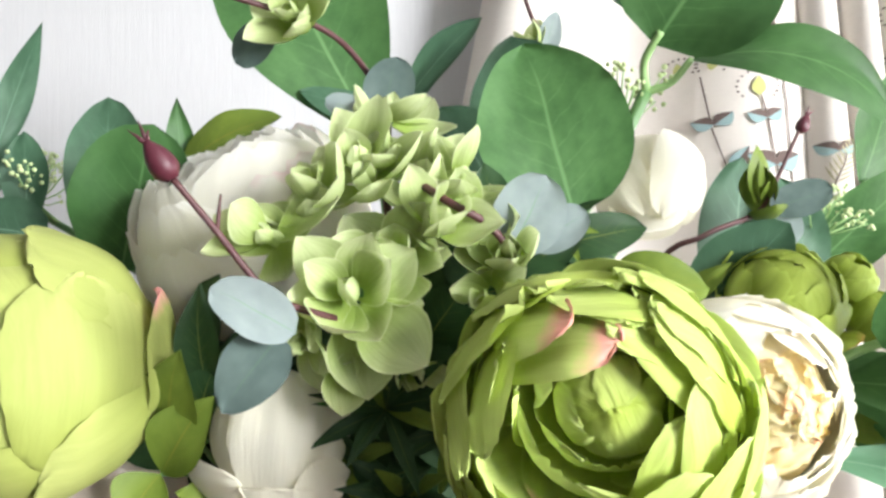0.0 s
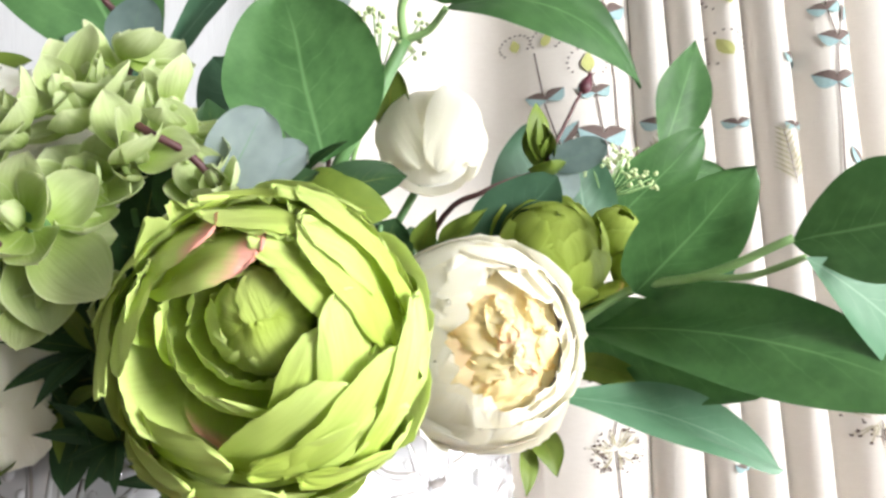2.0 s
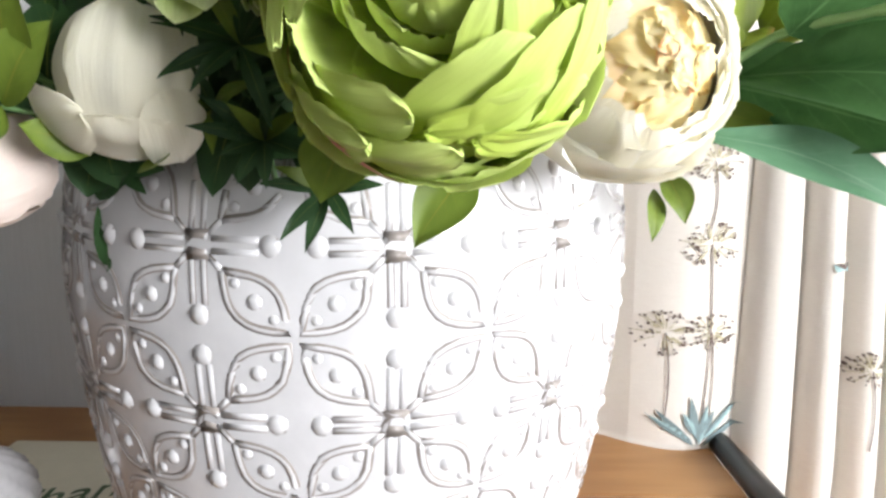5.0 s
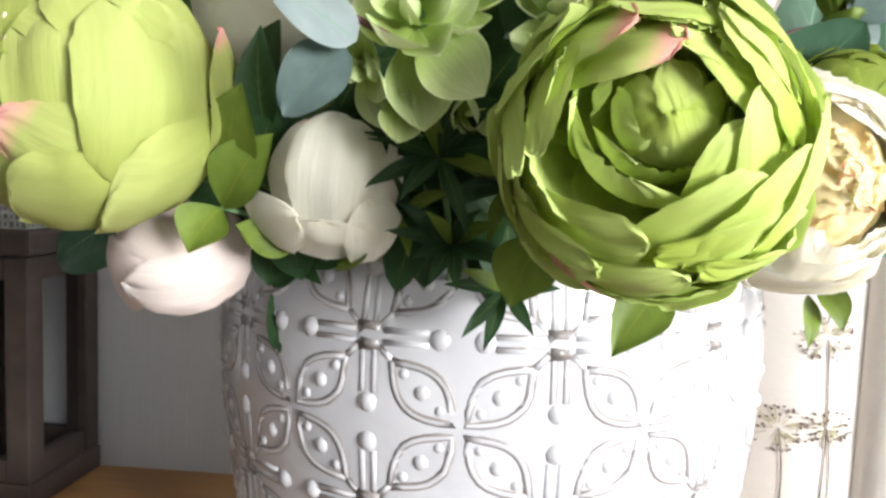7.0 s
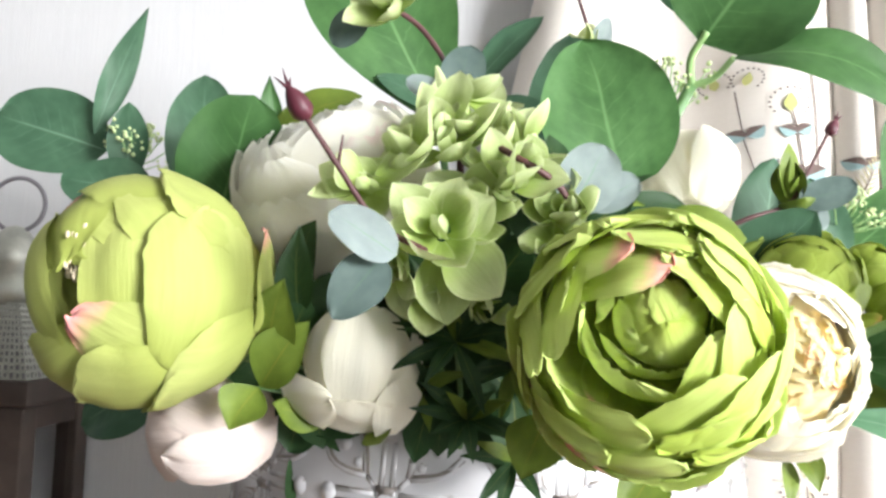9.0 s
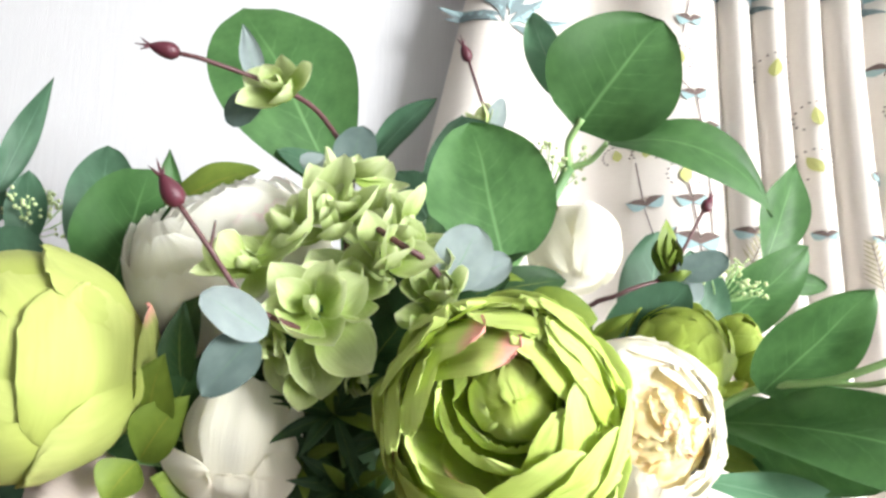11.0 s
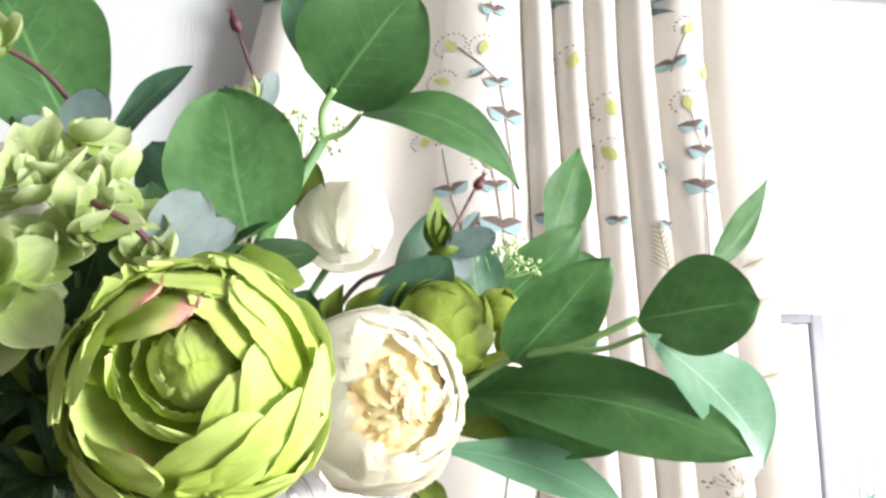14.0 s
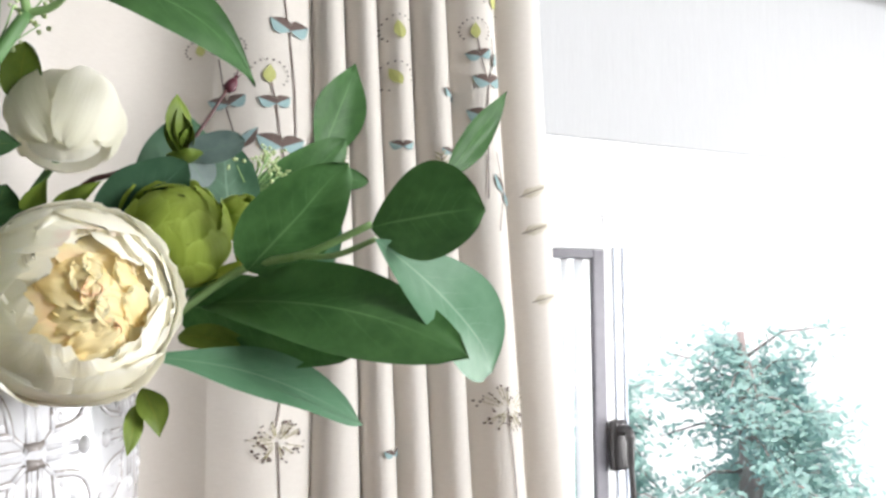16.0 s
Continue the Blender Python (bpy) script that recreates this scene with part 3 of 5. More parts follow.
pot = thing("planter_pot", POT, "white glazed ceramic pot with embossed star and leaf relief", "plant pot")
hs = [0.349 * i / 40 for i in range(41)]
prof = [(0.0005, 0.0), (0.122, 0.0)] + [(sum(pot_r(min(0.349, max(0, h + d))) for d in (-0.02, -0.01, 0, 0.01, 0.02)) / 5, h + 0.001) for h in hs]
prof += [(0.174, 0.354), (0.169, 0.355), (0.164, 0.351), (0.166, 0.32), (0.168, 0.27)]
part("body", lathe(prof, 96), M["glaze"], pot)
part("soil", lathe([(0.0005, 0.302), (0.08, 0.306), (0.1675, 0.298)], 32), M["foam"], pot, "dark filling inside the pot")


def on_pot(az, h, out=0.0):
    r = sum(pot_r(min(0.349, max(0, h + d))) for d in (-0.02, -0.01, 0, 0.01, 0.02)) / 5 + out
    return Vector((r * math.sin(az), -r * math.cos(az), h))


PER, HALF = 0.090, radians(15)


def relief(name, paths, dots, row):
    """Rounded ridges along paths and round dots, laid on the pot. Cell units: 1 is half a period."""
    h0 = 0.299 - PER * row
    bm = bmesh.new()
    # wider brownish shells that draw the edges of ridges and dots
    dark = bmesh.new()

    def at(p, out):
        return on_pot(p[0] * HALF, h0 + p[1] * PER / 2, out)

    for path, r in paths:
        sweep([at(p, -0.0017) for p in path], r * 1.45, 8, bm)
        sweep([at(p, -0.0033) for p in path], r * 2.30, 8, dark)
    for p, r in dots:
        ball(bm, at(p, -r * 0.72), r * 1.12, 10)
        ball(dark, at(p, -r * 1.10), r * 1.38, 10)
    off = len(bm.faces)
    me = bpy.data.meshes.new(name)
    tmp = bpy.data.meshes.new("tmp")
    dark.to_mesh(tmp)
    bm.from_mesh(tmp)
    bpy.data.meshes.remove(tmp)
    dark.free()
    bm.to_mesh(me)
    bm.free()
    me.materials.append(M["glaze"])
    me.materials.append(M["brown_edge"])
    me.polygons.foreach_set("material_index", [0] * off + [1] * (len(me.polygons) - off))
    me.polygons.foreach_set("use_smooth", [True] * len(me.polygons))
    return me


def lens(sx, sz):
    """The outline of a leaf between a star's corner and the next crossing."""
    a, b = Vector((0.27 * sx, 0.27 * sz)), Vector((0.93 * sx, 0.93 * sz))
    d = b - a
    n = Vector((-d.y, d.x)) * 0.27
    out = []
    for k in range(17):
        s = k / 8
        if s <= 1:
            out.append(a + d * s + n * math.sin(math.pi * s))
        else:
            out.append(a + d * (2 - s) - n * math.sin(math.pi * (2 - s)))
    return out


def ring_of(name, me):
    for c in range(12):
        child(name, me, pot).rotation_euler = (0, 0, radians(-16.3 + 30 * c))


SQ = 0.11
for row in range(4):
    for dx, dz in ((1, 0), (-1, 0), (0, 1), (0, -1)):
        nx, nz = -dz, dx
        bars = [([(dx * k + nx * s, dz * k + nz * s) for k in (0.16, 0.4, 0.66)], 0.0017) for s in (-0.068, 0.068)]
        ring_of("relief_spoke", relief("relief_spoke", bars, [((dx * 0.77, dz * 0.77), 0.0066)], row))
    boss = [([(-SQ, -SQ), (SQ, -SQ), (SQ, SQ), (-SQ, SQ), (-SQ, -SQ)], 0.0022)]
    ring_of("relief_boss", relief("relief_boss", boss, [], row))
    for sx, sz in ((1, 1), (-1, 1), (1, -1), (-1, -1)):
        ring_of("relief_leaf", relief("relief_leaf", [(lens(sx, sz), 0.0018), ([(sx * 0.12, sz * 0.12), (sx * 0.27, sz * 0.27)], 0.0017)], [((sx * k, sz * k), r) for k, r in ((0.40, 0.0034), (0.60, 0.0050), (0.79, 0.0032))], row))

# the lantern
lantern = thing("lantern", (-0.585, 0.858, 0.722), "dark weathered wooden lantern with a pierced metal roof", "lantern")


def lpart(name, bm, material, label="", parent=None, smooth=False):
    return part(name, bm, M[material], parent or lantern, label, smooth)


W = 0.073
lpart("base", slab(-W, W, -W, W, 0.0, 0.03, 0.004), "old_wood")
for sx in (-1, 1):
    for sy in (-1, 1):
        x, y = sx * (W - 0.016), sy * (W - 0.016)
        lpart("post", slab(x - 0.014, x + 0.014, y - 0.014, y + 0.014, 0.03, 0.285, 0.003), "old_wood")
for k, (ax, ay) in enumerate(((1, 0), (-1, 0), (0, 1), (0, -1))):
    e, f = W - 0.014, W - 0.031
    for z0, z1 in ((0.03, 0.055), (0.258, 0.285)):
        x0, x1 = (ax * e - 0.009, ax * e + 0.009) if ax else (-f, f)
        y0, y1 = (ay * e - 0.009, ay * e + 0.009) if ay else (-f, f)
        lpart("rail", slab(x0, x1, y0, y1, z0, z1, 0.002), "old_wood")
    x0, x1 = (ax * e - 0.001, ax * e + 0.001) if ax else (-f, f)
    y0, y1 = (ay * e - 0.001, ay * e + 0.001) if ay else (-f, f)
    lpart("pane", slab(x0, x1, y0, y1, 0.056, 0.257), "glass").visible_shadow = False
lpart("top_ledge", slab(-W - 0.006, W + 0.006, -W - 0.006, W + 0.006, 0.286, 0.315, 0.005), "old_wood")


def pierced_roof():
    """Four sloping faces of metal with rows of small holes."""
    verts, faces = [], []
    n, rows = 20, 12
    for q in range(4):
        rot = Matrix.Rotation(math.pi / 2 * q, 3, "Z")
        for j in range(rows):
            for i in range(n):
                cell = []
                for du, dv in ((0, 0), (1, 0), (1, 1), (0, 1)):
                    s = (j + dv) / rows
                    w = W * (1 - s) + 0.03 * s
                    cell.append(Vector(((2 * (i + du) / n - 1) * w, -w, 0.316 + 0.085 * s ** 0.9)))
                mid = sum(cell, Vector()) / 4
                hole = [mid + (p - mid) * (0.68 if (i + j) % 2 else 0.5) for p in cell]
                b = len(verts)
                verts += [rot @ p for p in cell + hole]
                faces += [(b + k, b + (k + 1) % 4, b + 4 + (k + 1) % 4, b + 4 + k) for k in range(4)]
    me = mesh_of("roof", verts, faces, M["lace"], smooth=False)
    ob = child("roof", me, lantern, "pierced pale metal roof")
    ob.modifiers.new("thickness", "SOLIDIFY").thickness = 0.0012


pierced_roof()
lpart("roof_lining", lathe([(0.092, 0.3155), (0.036, 0.385), (0.001, 0.39)], 4), "gasket").rotation_euler = (0, 0, math.pi / 4)
lpart("chimney", lathe([(0.001, 0.398), (0.034, 0.398), (0.036, 0.42), (0.031, 0.445), (0.036, 0.45), (0.028, 0.47), (0.012, 0.492), (0.001, 0.495)], 20), "lace", smooth=True)
lpart("ring", sweep([(0.035 * math.sin(a), 0.0, 0.521 - 0.033 * math.cos(a)) for a in (math.tau * k / 28 for k in range(29))], 0.0028, 7), "gasket", smooth=True)

# ribbed ball and card
ballob = thing("ribbed_ornament", (-0.330, 0.605, 0.722), "white glazed ceramic ornament with swirling ribs", "ornament")
bm = bmesh.new()
rings = []
for j in range(21):
    ph = math.pi * (0.03 + 0.94 * j / 20)
    ring = []
    for k in range(96):
        a = math.tau * k / 96
        r = 0.052 * math.sin(ph) * (1 + 0.045 * math.cos(16 * (a + ph * 0.7)))
        ring.append(bm.verts.new((r * math.cos(a), r * math.sin(a), 0.046 - 0.046 * math.cos(ph))))
    rings.append(ring)
for a, b in zip(rings, rings[1:]):
    for k in range(96):
        bm.faces.new((a[k], a[(k + 1) % 96], b[(k + 1) % 96], b[k]))
bm.faces.new(rings[0][::-1])
bm.faces.new(rings[-1])
part("body", bm, M["glaze"], ballob)

card = thing("greeting_card", (-0.305, 0.705, 0.7225), "cream thank-you card with green handwriting", "card")
part("sheet", slab(-0.115, 0.09, -0.12, 0.122, 0, 0.0012), M["card"], card, smooth=False)
txt = bpy.data.curves.new("writing", "FONT")
txt.body, txt.size, txt.extrude, txt.shear = "Thank", 0.055, 0.0003, 0.4
txt.materials.append(M["ink"])
wr = child("writing", txt, card, "green handwritten word")
wr.matrix_local = pose(-0.05, -0.045, 0.0016, 0, 0, 24)

# ---- the curtain and its pole ----
EDGES = [0.085, 0.160, 0.288, 0.380, 0.421, 0.464, 0.5085, 0.5586, 0.632, 0.700]
DEPTH = [0.030, -0.045, 0.024, 0.030, 0.036, 0.034, 0.040, 0.044, 0.034]


def cloth_y(x, z=1.2):
    for a, b, d in zip(EDGES, EDGES[1:], DEPTH):
        if x <= b or b == EDGES[-1]:
            s = min(1, max(0, (x - a) / (b - a)))
            bulge = math.sin(math.pi * s)
            bulge = bulge ** 0.6 if b > 0.385 else bulge
            return 0.850 - d * bulge + 0.0025 * math.sin(z * 5 + x * 30)
    return 0.85


def cloth_x(x, z):
    k = max(0.0, (0.374 - x) / 0.294)
    if x > 0.374:
        x += min(0.8, max(0.0, 1.5 - z)) * 0.05 * (0.6 + (x - 0.42) * 2.5) * min(1.0, (x - 0.374) / 0.04)
    return x - k * 0.075 * min(1.0, max(0.0, (1.72 - z) / 0.35)) + 0.004 * math.sin(z * 4.0 + x * 9) * (1 if x > 0.374 else 0)


def cloth_point(x, z, out=0.0):
    p = Vector((cloth_x(x, z), cloth_y(x, z), z))
    if out:
        d = Vector((0.002, cloth_y(x + 0.001, z) - cloth_y(x - 0.001, z), 0)).normalized()
        p += Vector((d.y, -d.x, 0)) * out * 2
    return p


curtain = thing("curtain", (0.37, 0.85, 1.7), "cream eyelet curtain printed with botanical sprigs", "curtain")
xs = []
for a, b in zip(EDGES, EDGES[1:]):
    xs += [a + (b - a) * (0.5 - 0.5 * math.cos(math.pi * k / 18)) for k in range(18)]
xs.append(EDGES[-1])
zs = [1.74 - (1.74 - FLOOR_Z - 0.02) * j / 60 for j in range(61)]
HEM = 0.7235
verts = [cloth_point(x, max(z, HEM) if x < 0.352 else z) - curtain.location for z in zs for x in xs]
n = len(xs)
faces = [(j * n + i, (j + 1) * n + i, (j + 1) * n + i + 1, j * n + i + 1) for j in range(60) for i in range(n - 1)]
cl = child("cloth", mesh_of("cloth", verts, faces, M["cloth"]), curtain)
cl.modifiers.new("thickness", "SOLIDIFY").thickness = 0.0016


class Motif:
    """Printed shapes on the cloth, in metres along x and z."""

    def __init__(self):
        self.v, self.f, self.i = [], [], []
        self.mats = [M[k] for k in ("print_brown", "print_teal", "print_slate", "print_lime", "print_sand")]

    def quad_strip(self, left, right, mat, out=0.0011):
        b = len(self.v)
        for p, q in zip(left, right):
            self.v += [cloth_point(p[0], p[1], out) - curtain.location, cloth_point(q[0], q[1], out) - curtain.location]
        for k in range(len(left) - 1):
            self.f.append((b + 2 * k, b + 2 * k + 1, b + 2 * k + 3, b + 2 * k + 2))
            self.i.append(mat)

    def leaf(self, x, z, ang, ln, wd, mat_a, mat_b=None, out=0.0013):
        a = radians(ang)
        d, s = (math.cos(a), math.sin(a)), (-math.sin(a), math.cos(a))
        mid, up, dn = [], [], []
        for k in range(8):
            t = k / 7
            w = wd * math.sin(math.pi * t ** 0.8) * 0.5
            c = (x + d[0] * ln * t, z + d[1] * ln * t)
            mid.append(c)
            wu, wd2 = (w * 0.85 if mat_a == 0 and mat_b == 1 else w), (w * 0.85 if mat_b == 0 and mat_a == 1 else w)
            up.append((c[0] + s[0] * wu, c[1] + s[1] * wu))
            dn.append((c[0] - s[0] * wd2, c[1] - s[1] * wd2))
        self.quad_strip(mid, up, mat_a, out)
        self.quad_strip(mid, dn, mat_b if mat_b is not None else mat_a, out)

    def line(self, pts, w, mat):
        left, right = [], []
        for i, p in enumerate(pts):
            q, r = pts[max(0, i - 1)], pts[min(len(pts) - 1, i + 1)]
            dx, dz = r[0] - q[0], r[1] - q[1]
            ln = math.hypot(dx, dz) or 1
            left.append((p[0] - dz / ln * w, p[1] + dx / ln * w))
            right.append((p[0] + dz / ln * w, p[1] - dx / ln * w))
        self.quad_strip(left, right, mat, 0.0010)

    def dot(self, x, z, r, mat):
        b = len(self.v)
        for k in range(6):
            a = math.tau * k / 6
            self.v.append(cloth_point(x + r * math.cos(a), z + r * math.sin(a), 0.0012) - curtain.location)
        self.f.append(tuple(range(b, b + 6)))
        self.i.append(mat)

    def done(self, name):
        return child(name, mesh_of(name, self.v, self.f, self.mats, self.i, smooth=False), curtain)


def pair(m, x, z, size, lean=0):
    """Two leaves, each half dark and half pale."""
    m.leaf(x, z, 30 + lean, size, size * 0.95, 0, 1)
    m.leaf(x, z, 150 + lean, size, size * 0.95, 1, 0)


def seedpod(m, x, z, size, ang=90):
    """A yellow-green bud in a ring of dots."""
    a = radians(ang)
    m.leaf(x, z, ang, size, size * 0.52, 3)
    for k in range(14):
        t = a + radians(-130 + 260 * k / 13)
        m.dot(x + math.cos(a) * size * 0.5 + size * 0.76 * math.cos(t), z + math.sin(a) * size * 0.5 + size * 0.76 * math.sin(t), 0.0012, 0)


def dandelion(x, z, r, stem):
    m = Motif()
    rnd = random.Random(int(x * 1000 + z * 777))
    m.line([(x + 0.004 * math.sin(t * 3), z - stem * t) for t in (k / 6 for k in range(7))], 0.0006, 0)
    for k in range(60):
        a, q = rnd.uniform(0, math.tau), 1.25 * r * math.sqrt(rnd.uniform(0.1, 1))
        ex, ez = x + q * math.cos(a), z + q * 0.9 * math.sin(a)
        if k % 2:
            m.line([(x + (ex - x) * 0.35, z + (ez - z) * 0.35), (ex, ez)], 0.0004, 4)
        m.dot(ex, ez, rnd.uniform(0.0008, 0.0017), 0)
    return m.done("print_dandelion")


def fern(x, z, ln, ang, mat=4):
    m = Motif()
    a = radians(ang)
    m.line([(x + math.cos(a) * ln * t, z + math.sin(a) * ln * t) for t in (0, 0.5, 1)], 0.0006, 0)
    for k in range(9):
        t = 0.1 + 0.85 * k / 8
        for s in (38, -38):
            m.leaf(x + math.cos(a) * ln * t, z + math.sin(a) * ln * t, ang + s, ln * 0.36 * (1.1 - t * 0.7), ln * 0.03, mat)
    return m.done("print_fern")


def tuft(x, z, ln, count=7, spread=140):
    m = Motif()
    for k in range(count):
        a = 90 - spread / 2 + spread * k / (count - 1)
        m.leaf(x + 0.006 * math.cos(radians(a)), z + 0.10 * ln * (k % 3), a, ln * (0.75 + 0.25 * math.sin(k * 2.2)), ln * 0.13, 2, 1 if k % 2 else 2)
    return m.done("print_tuft")


sp = Motif()
sp.line([(0.354, 1.24), (0.347, 1.29), (0.341, 1.34), (0.336, 1.366)], 0.0007, 0)
pair(sp, 0.347, 1.288, 0.026)
pair(sp, 0.341, 1.338, 0.017, 8)
seedpod(sp, 0.335, 1.362, 0.022)
sp.done("print_sprig")
sp = Motif()
sp.line([(0.362, 1.27), (0.359, 1.36), (0.352, 1.428), (0.345, 1.472), (0.325, 1.495), (0.302, 1.52)], 0.0007, 0)
pair(sp, 0.353, 1.428, 0.023)
pair(sp, 0.344, 1.470, 0.017, 10)
sp.leaf(0.330, 1.49, 215, 0.022, 0.011, 0, 1)
seedpod(sp, 0.298, 1.515, 0.020, 110)
seedpod(sp, 0.326, 1.508, 0.020, 80)
seedpod(sp, 0.296, 1.474, 0.018, 150)
sp.done("print_sprig")
sp = Motif()
sp.line([(0.318, 1.25), (0.30, 1.33), (0.292, 1.39)], 0.0006, 0)
sp.leaf(0.312, 1.285, 60, 0.028, 0.013, 1, 0)
pair(sp, 0.302, 1.335, 0.018, 12)
seedpod(sp, 0.278, 1.395, 0.016, 100)
seedpod(sp, 0.300, 1.395, 0.016, 80)
sp.done("print_sprig")
sp = Motif()
sp.line([(0.330, 1.55), (0.338, 1.60), (0.330, 1.64)], 0.0006, 0)
pair(sp, 0.338, 1.565, 0.017)
seedpod(sp, 0.322, 1.615, 0.020, 120)
sp.done("print_sprig")
sp = Motif()
sp.line([(0.588, 1.24), (0.591, 1.30), (0.592, 1.342), (0.597, 1.39), (0.589, 1.424), (0.586, 1.45)], 0.0007, 0)
sp.line([(0.597, 1.39), (0.606, 1.42), (0.606, 1.45)], 0.0006, 0)
pair(sp, 0.592, 1.342, 0.024)
pair(sp, 0.598, 1.388, 0.021, 6)
pair(sp, 0.589, 1.422, 0.017, 14)
seedpod(sp, 0.585, 1.446, 0.021)
sp.leaf(0.605, 1.41, 80, 0.022, 0.009, 0, 1)
sp.done("print_sprig")
sp = Motif()
sp.line([(0.60, 1.20), (0.611, 1.25), (0.602, 1.30)], 0.0006, 0)
sp.leaf(0.610, 1.25, 120, 0.026, 0.012, 1, 0)
sp.leaf(0.611, 1.25, -50, 0.024, 0.012, 0, 1)
sp.done("print_sprig")
sp = Motif()
sp.line([(0.572, 1.50), (0.580, 1.53), (0.590, 1.553)], 0.0006, 0)
pair(sp, 0.575, 1.508, 0.018, 10)
seedpod(sp, 0.588, 1.548, 0.021, 60)
sp.done("print_sprig")
for x, z, ang in ((0.486, 1.435, 100), (0.484, 1.378, 120), (0.436, 1.495, 80), (0.610, 1.49, 70)):
    sp = Motif()
    seedpod(sp, x, z, 0.024, ang)
    sp.done("print_seedpod")
for x, z, size in ((0.398, 1.30, 0.018), (0.482, 1.30, 0.014), (0.540, 1.295, 0.012), (0.548, 1.37, 0.014), (0.450, 0.93, 0.012)):
    sp = Motif()
    pair(sp, x, z, size)
    sp.done("print_leaves")
fern(0.536, 1.232, 0.062, 97)
fern(0.392, 1.262, 0.055, 70)
fern(0.645, 1.248, 0.034, 25)
fern(0.645, 1.20, 0.034, 20)
fern(0.650, 1.11, 0.034, 15)
tuft(0.135, 1.555, 0.085, 11, 170)
tuft(0.392, 1.605, 0.066, 15, 240)
tuft(0.530, 1.605, 0.068, 15, 240)
tuft(0.345, 0.728, 0.058, 8, 110)
tuft(0.592, 0.78, 0.058, 8, 110)
dandelion(0.347, 0.953, 0.022, 0.20)
dandelion(0.345, 1.041, 0.020, 0.07)
dandelion(0.314, 0.855, 0.022, 0.11)
dandelion(0.352, 0.857, 0.018, 0.11)
dandelion(0.485, 0.820, 0.018, 0.09)
dandelion(0.595, 0.978, 0.026, 0.22)
dandelion(0.585, 0.842, 0.022, 0.07)

pole = thing("curtain_pole", (0.36, 0.868, 1.69), "black metal curtain pole with a caged finial", "curtain pole")
part("rod", sweep([(-0.27, 0, 0), (0.2, 0, 0.004), (1.9, 0, 0.012)], 0.0095, 14), M["black"], pole)
for k in range(6):
    a0 = math.tau * k / 6
    pts = [(-0.315 + 0.042 * math.cos(p), 0.031 * math.sin(p) * math.cos(a0 + p * 0.9), 0.031 * math.sin(p) * math.sin(a0 + p * 0.9)) for p in (math.pi * q / 14 for q in range(15))]
    part("cage_bar", sweep(pts, 0.003, 6), M["black"], pole)
part("bracket", slab(0.31, 0.335, 0.0, 0.071, -0.012, 0.02, 0.003), M["black"], pole)
for x in (0.160, 0.288, 0.374, 0.462, 0.557, 0.640):
    bm = sweep([(0, 0.021 * math.cos(a), 0.021 * math.sin(a)) for a in (math.tau * k / 24 for k in range(25))], 0.0035, 6)
    ey = part("eyelet", bm, M["chrome"], curtain, "chrome eyelet ring")
    ey.location = Vector((x, 0.868, 1.688)) - curtain.location


# ---- the flowers ----
def root(dx, dy):
    return (POT.x + dx, POT.y + dy, 1.02)


G, L, B, C, O, WH, IV, K = "green_petal", "lime_petal", "bud_petal", "cream_petal", "gold_petal", "white_petal", "ivory_petal", "blush_petal"

# open green peony: outer petals wrap far over the lower right and stand open on the other side, round a twisted heart
PE, PR = Vector((0.0622, 0.2765, 1.1134)), 0.0530
peony, turn = flower("peony", PE, (-0.02, -0.98, 0.12), PR, [], "large open lime-green artificial peony with pink-tinged petal edges", "green peonies", 0, root(0.04, -0.09), seed=4)


def add_petal(ob, base, material, radius, az, rr, phi, half, flare=0.0, ruffle=0.02, blush=0.0, skew=0.0, slant=0.0, curl=0.0, seed=0, ahead=0.0, jag=0.007, long=1.0, tip=(0, 0)):
    """One petal on the shell of a flower, az degrees round its axis."""
    me = petal_mesh("petal", M[material], radius * rr, 8, phi, half, flare, ruffle, blush, seed, long, jag=jag, skew=skew, slant=slant, curl=curl)
    p = child("petal", me, ob)
    p.matrix_local = base @ pose(0, 0, ahead, tip[0], tip[1], 0) @ pose(0, 0, 0, 0, 0, az)
    return p


#         shell, rim angle, more on the closed side, count, half width, first
LAYERS = ((1.00, 98, 4, 7, 36, 12), (0.97, 106, 4, 6, 42, -14), (0.93, 114, 4, 6, 40, 20), (0.86, 118, 4, 5, 42, -8))
for layer, (rr, base, gain, count, half, first) in enumerate(LAYERS):
    rnd = random.Random(60 + layer)
    for i in range(count):
        az = first + 360 / count * i + rnd.uniform(-6, 6)
        shut = max(0.0, math.cos(radians(az + 28))) ** 1.2
        add_petal(peony, turn, G, PR, az, rr * rnd.uniform(0.99, 1.01), base + gain * shut + rnd.uniform(-5, 5), half * rnd.uniform(0.9, 1.1), 0.03, 0.025, 1.0 if layer == 1 and 195 < az % 360 < 235 else 0.0,
                  0.05, 0.06, 0.02, 300 + layer * 29 + i * 3.3, long=0.58)
# scale-like petals that lie along the rim, tips lapping over the next; closed ranks on the lower right
squash = turn @ Matrix.Diagonal((1, 1, 0.60, 1))
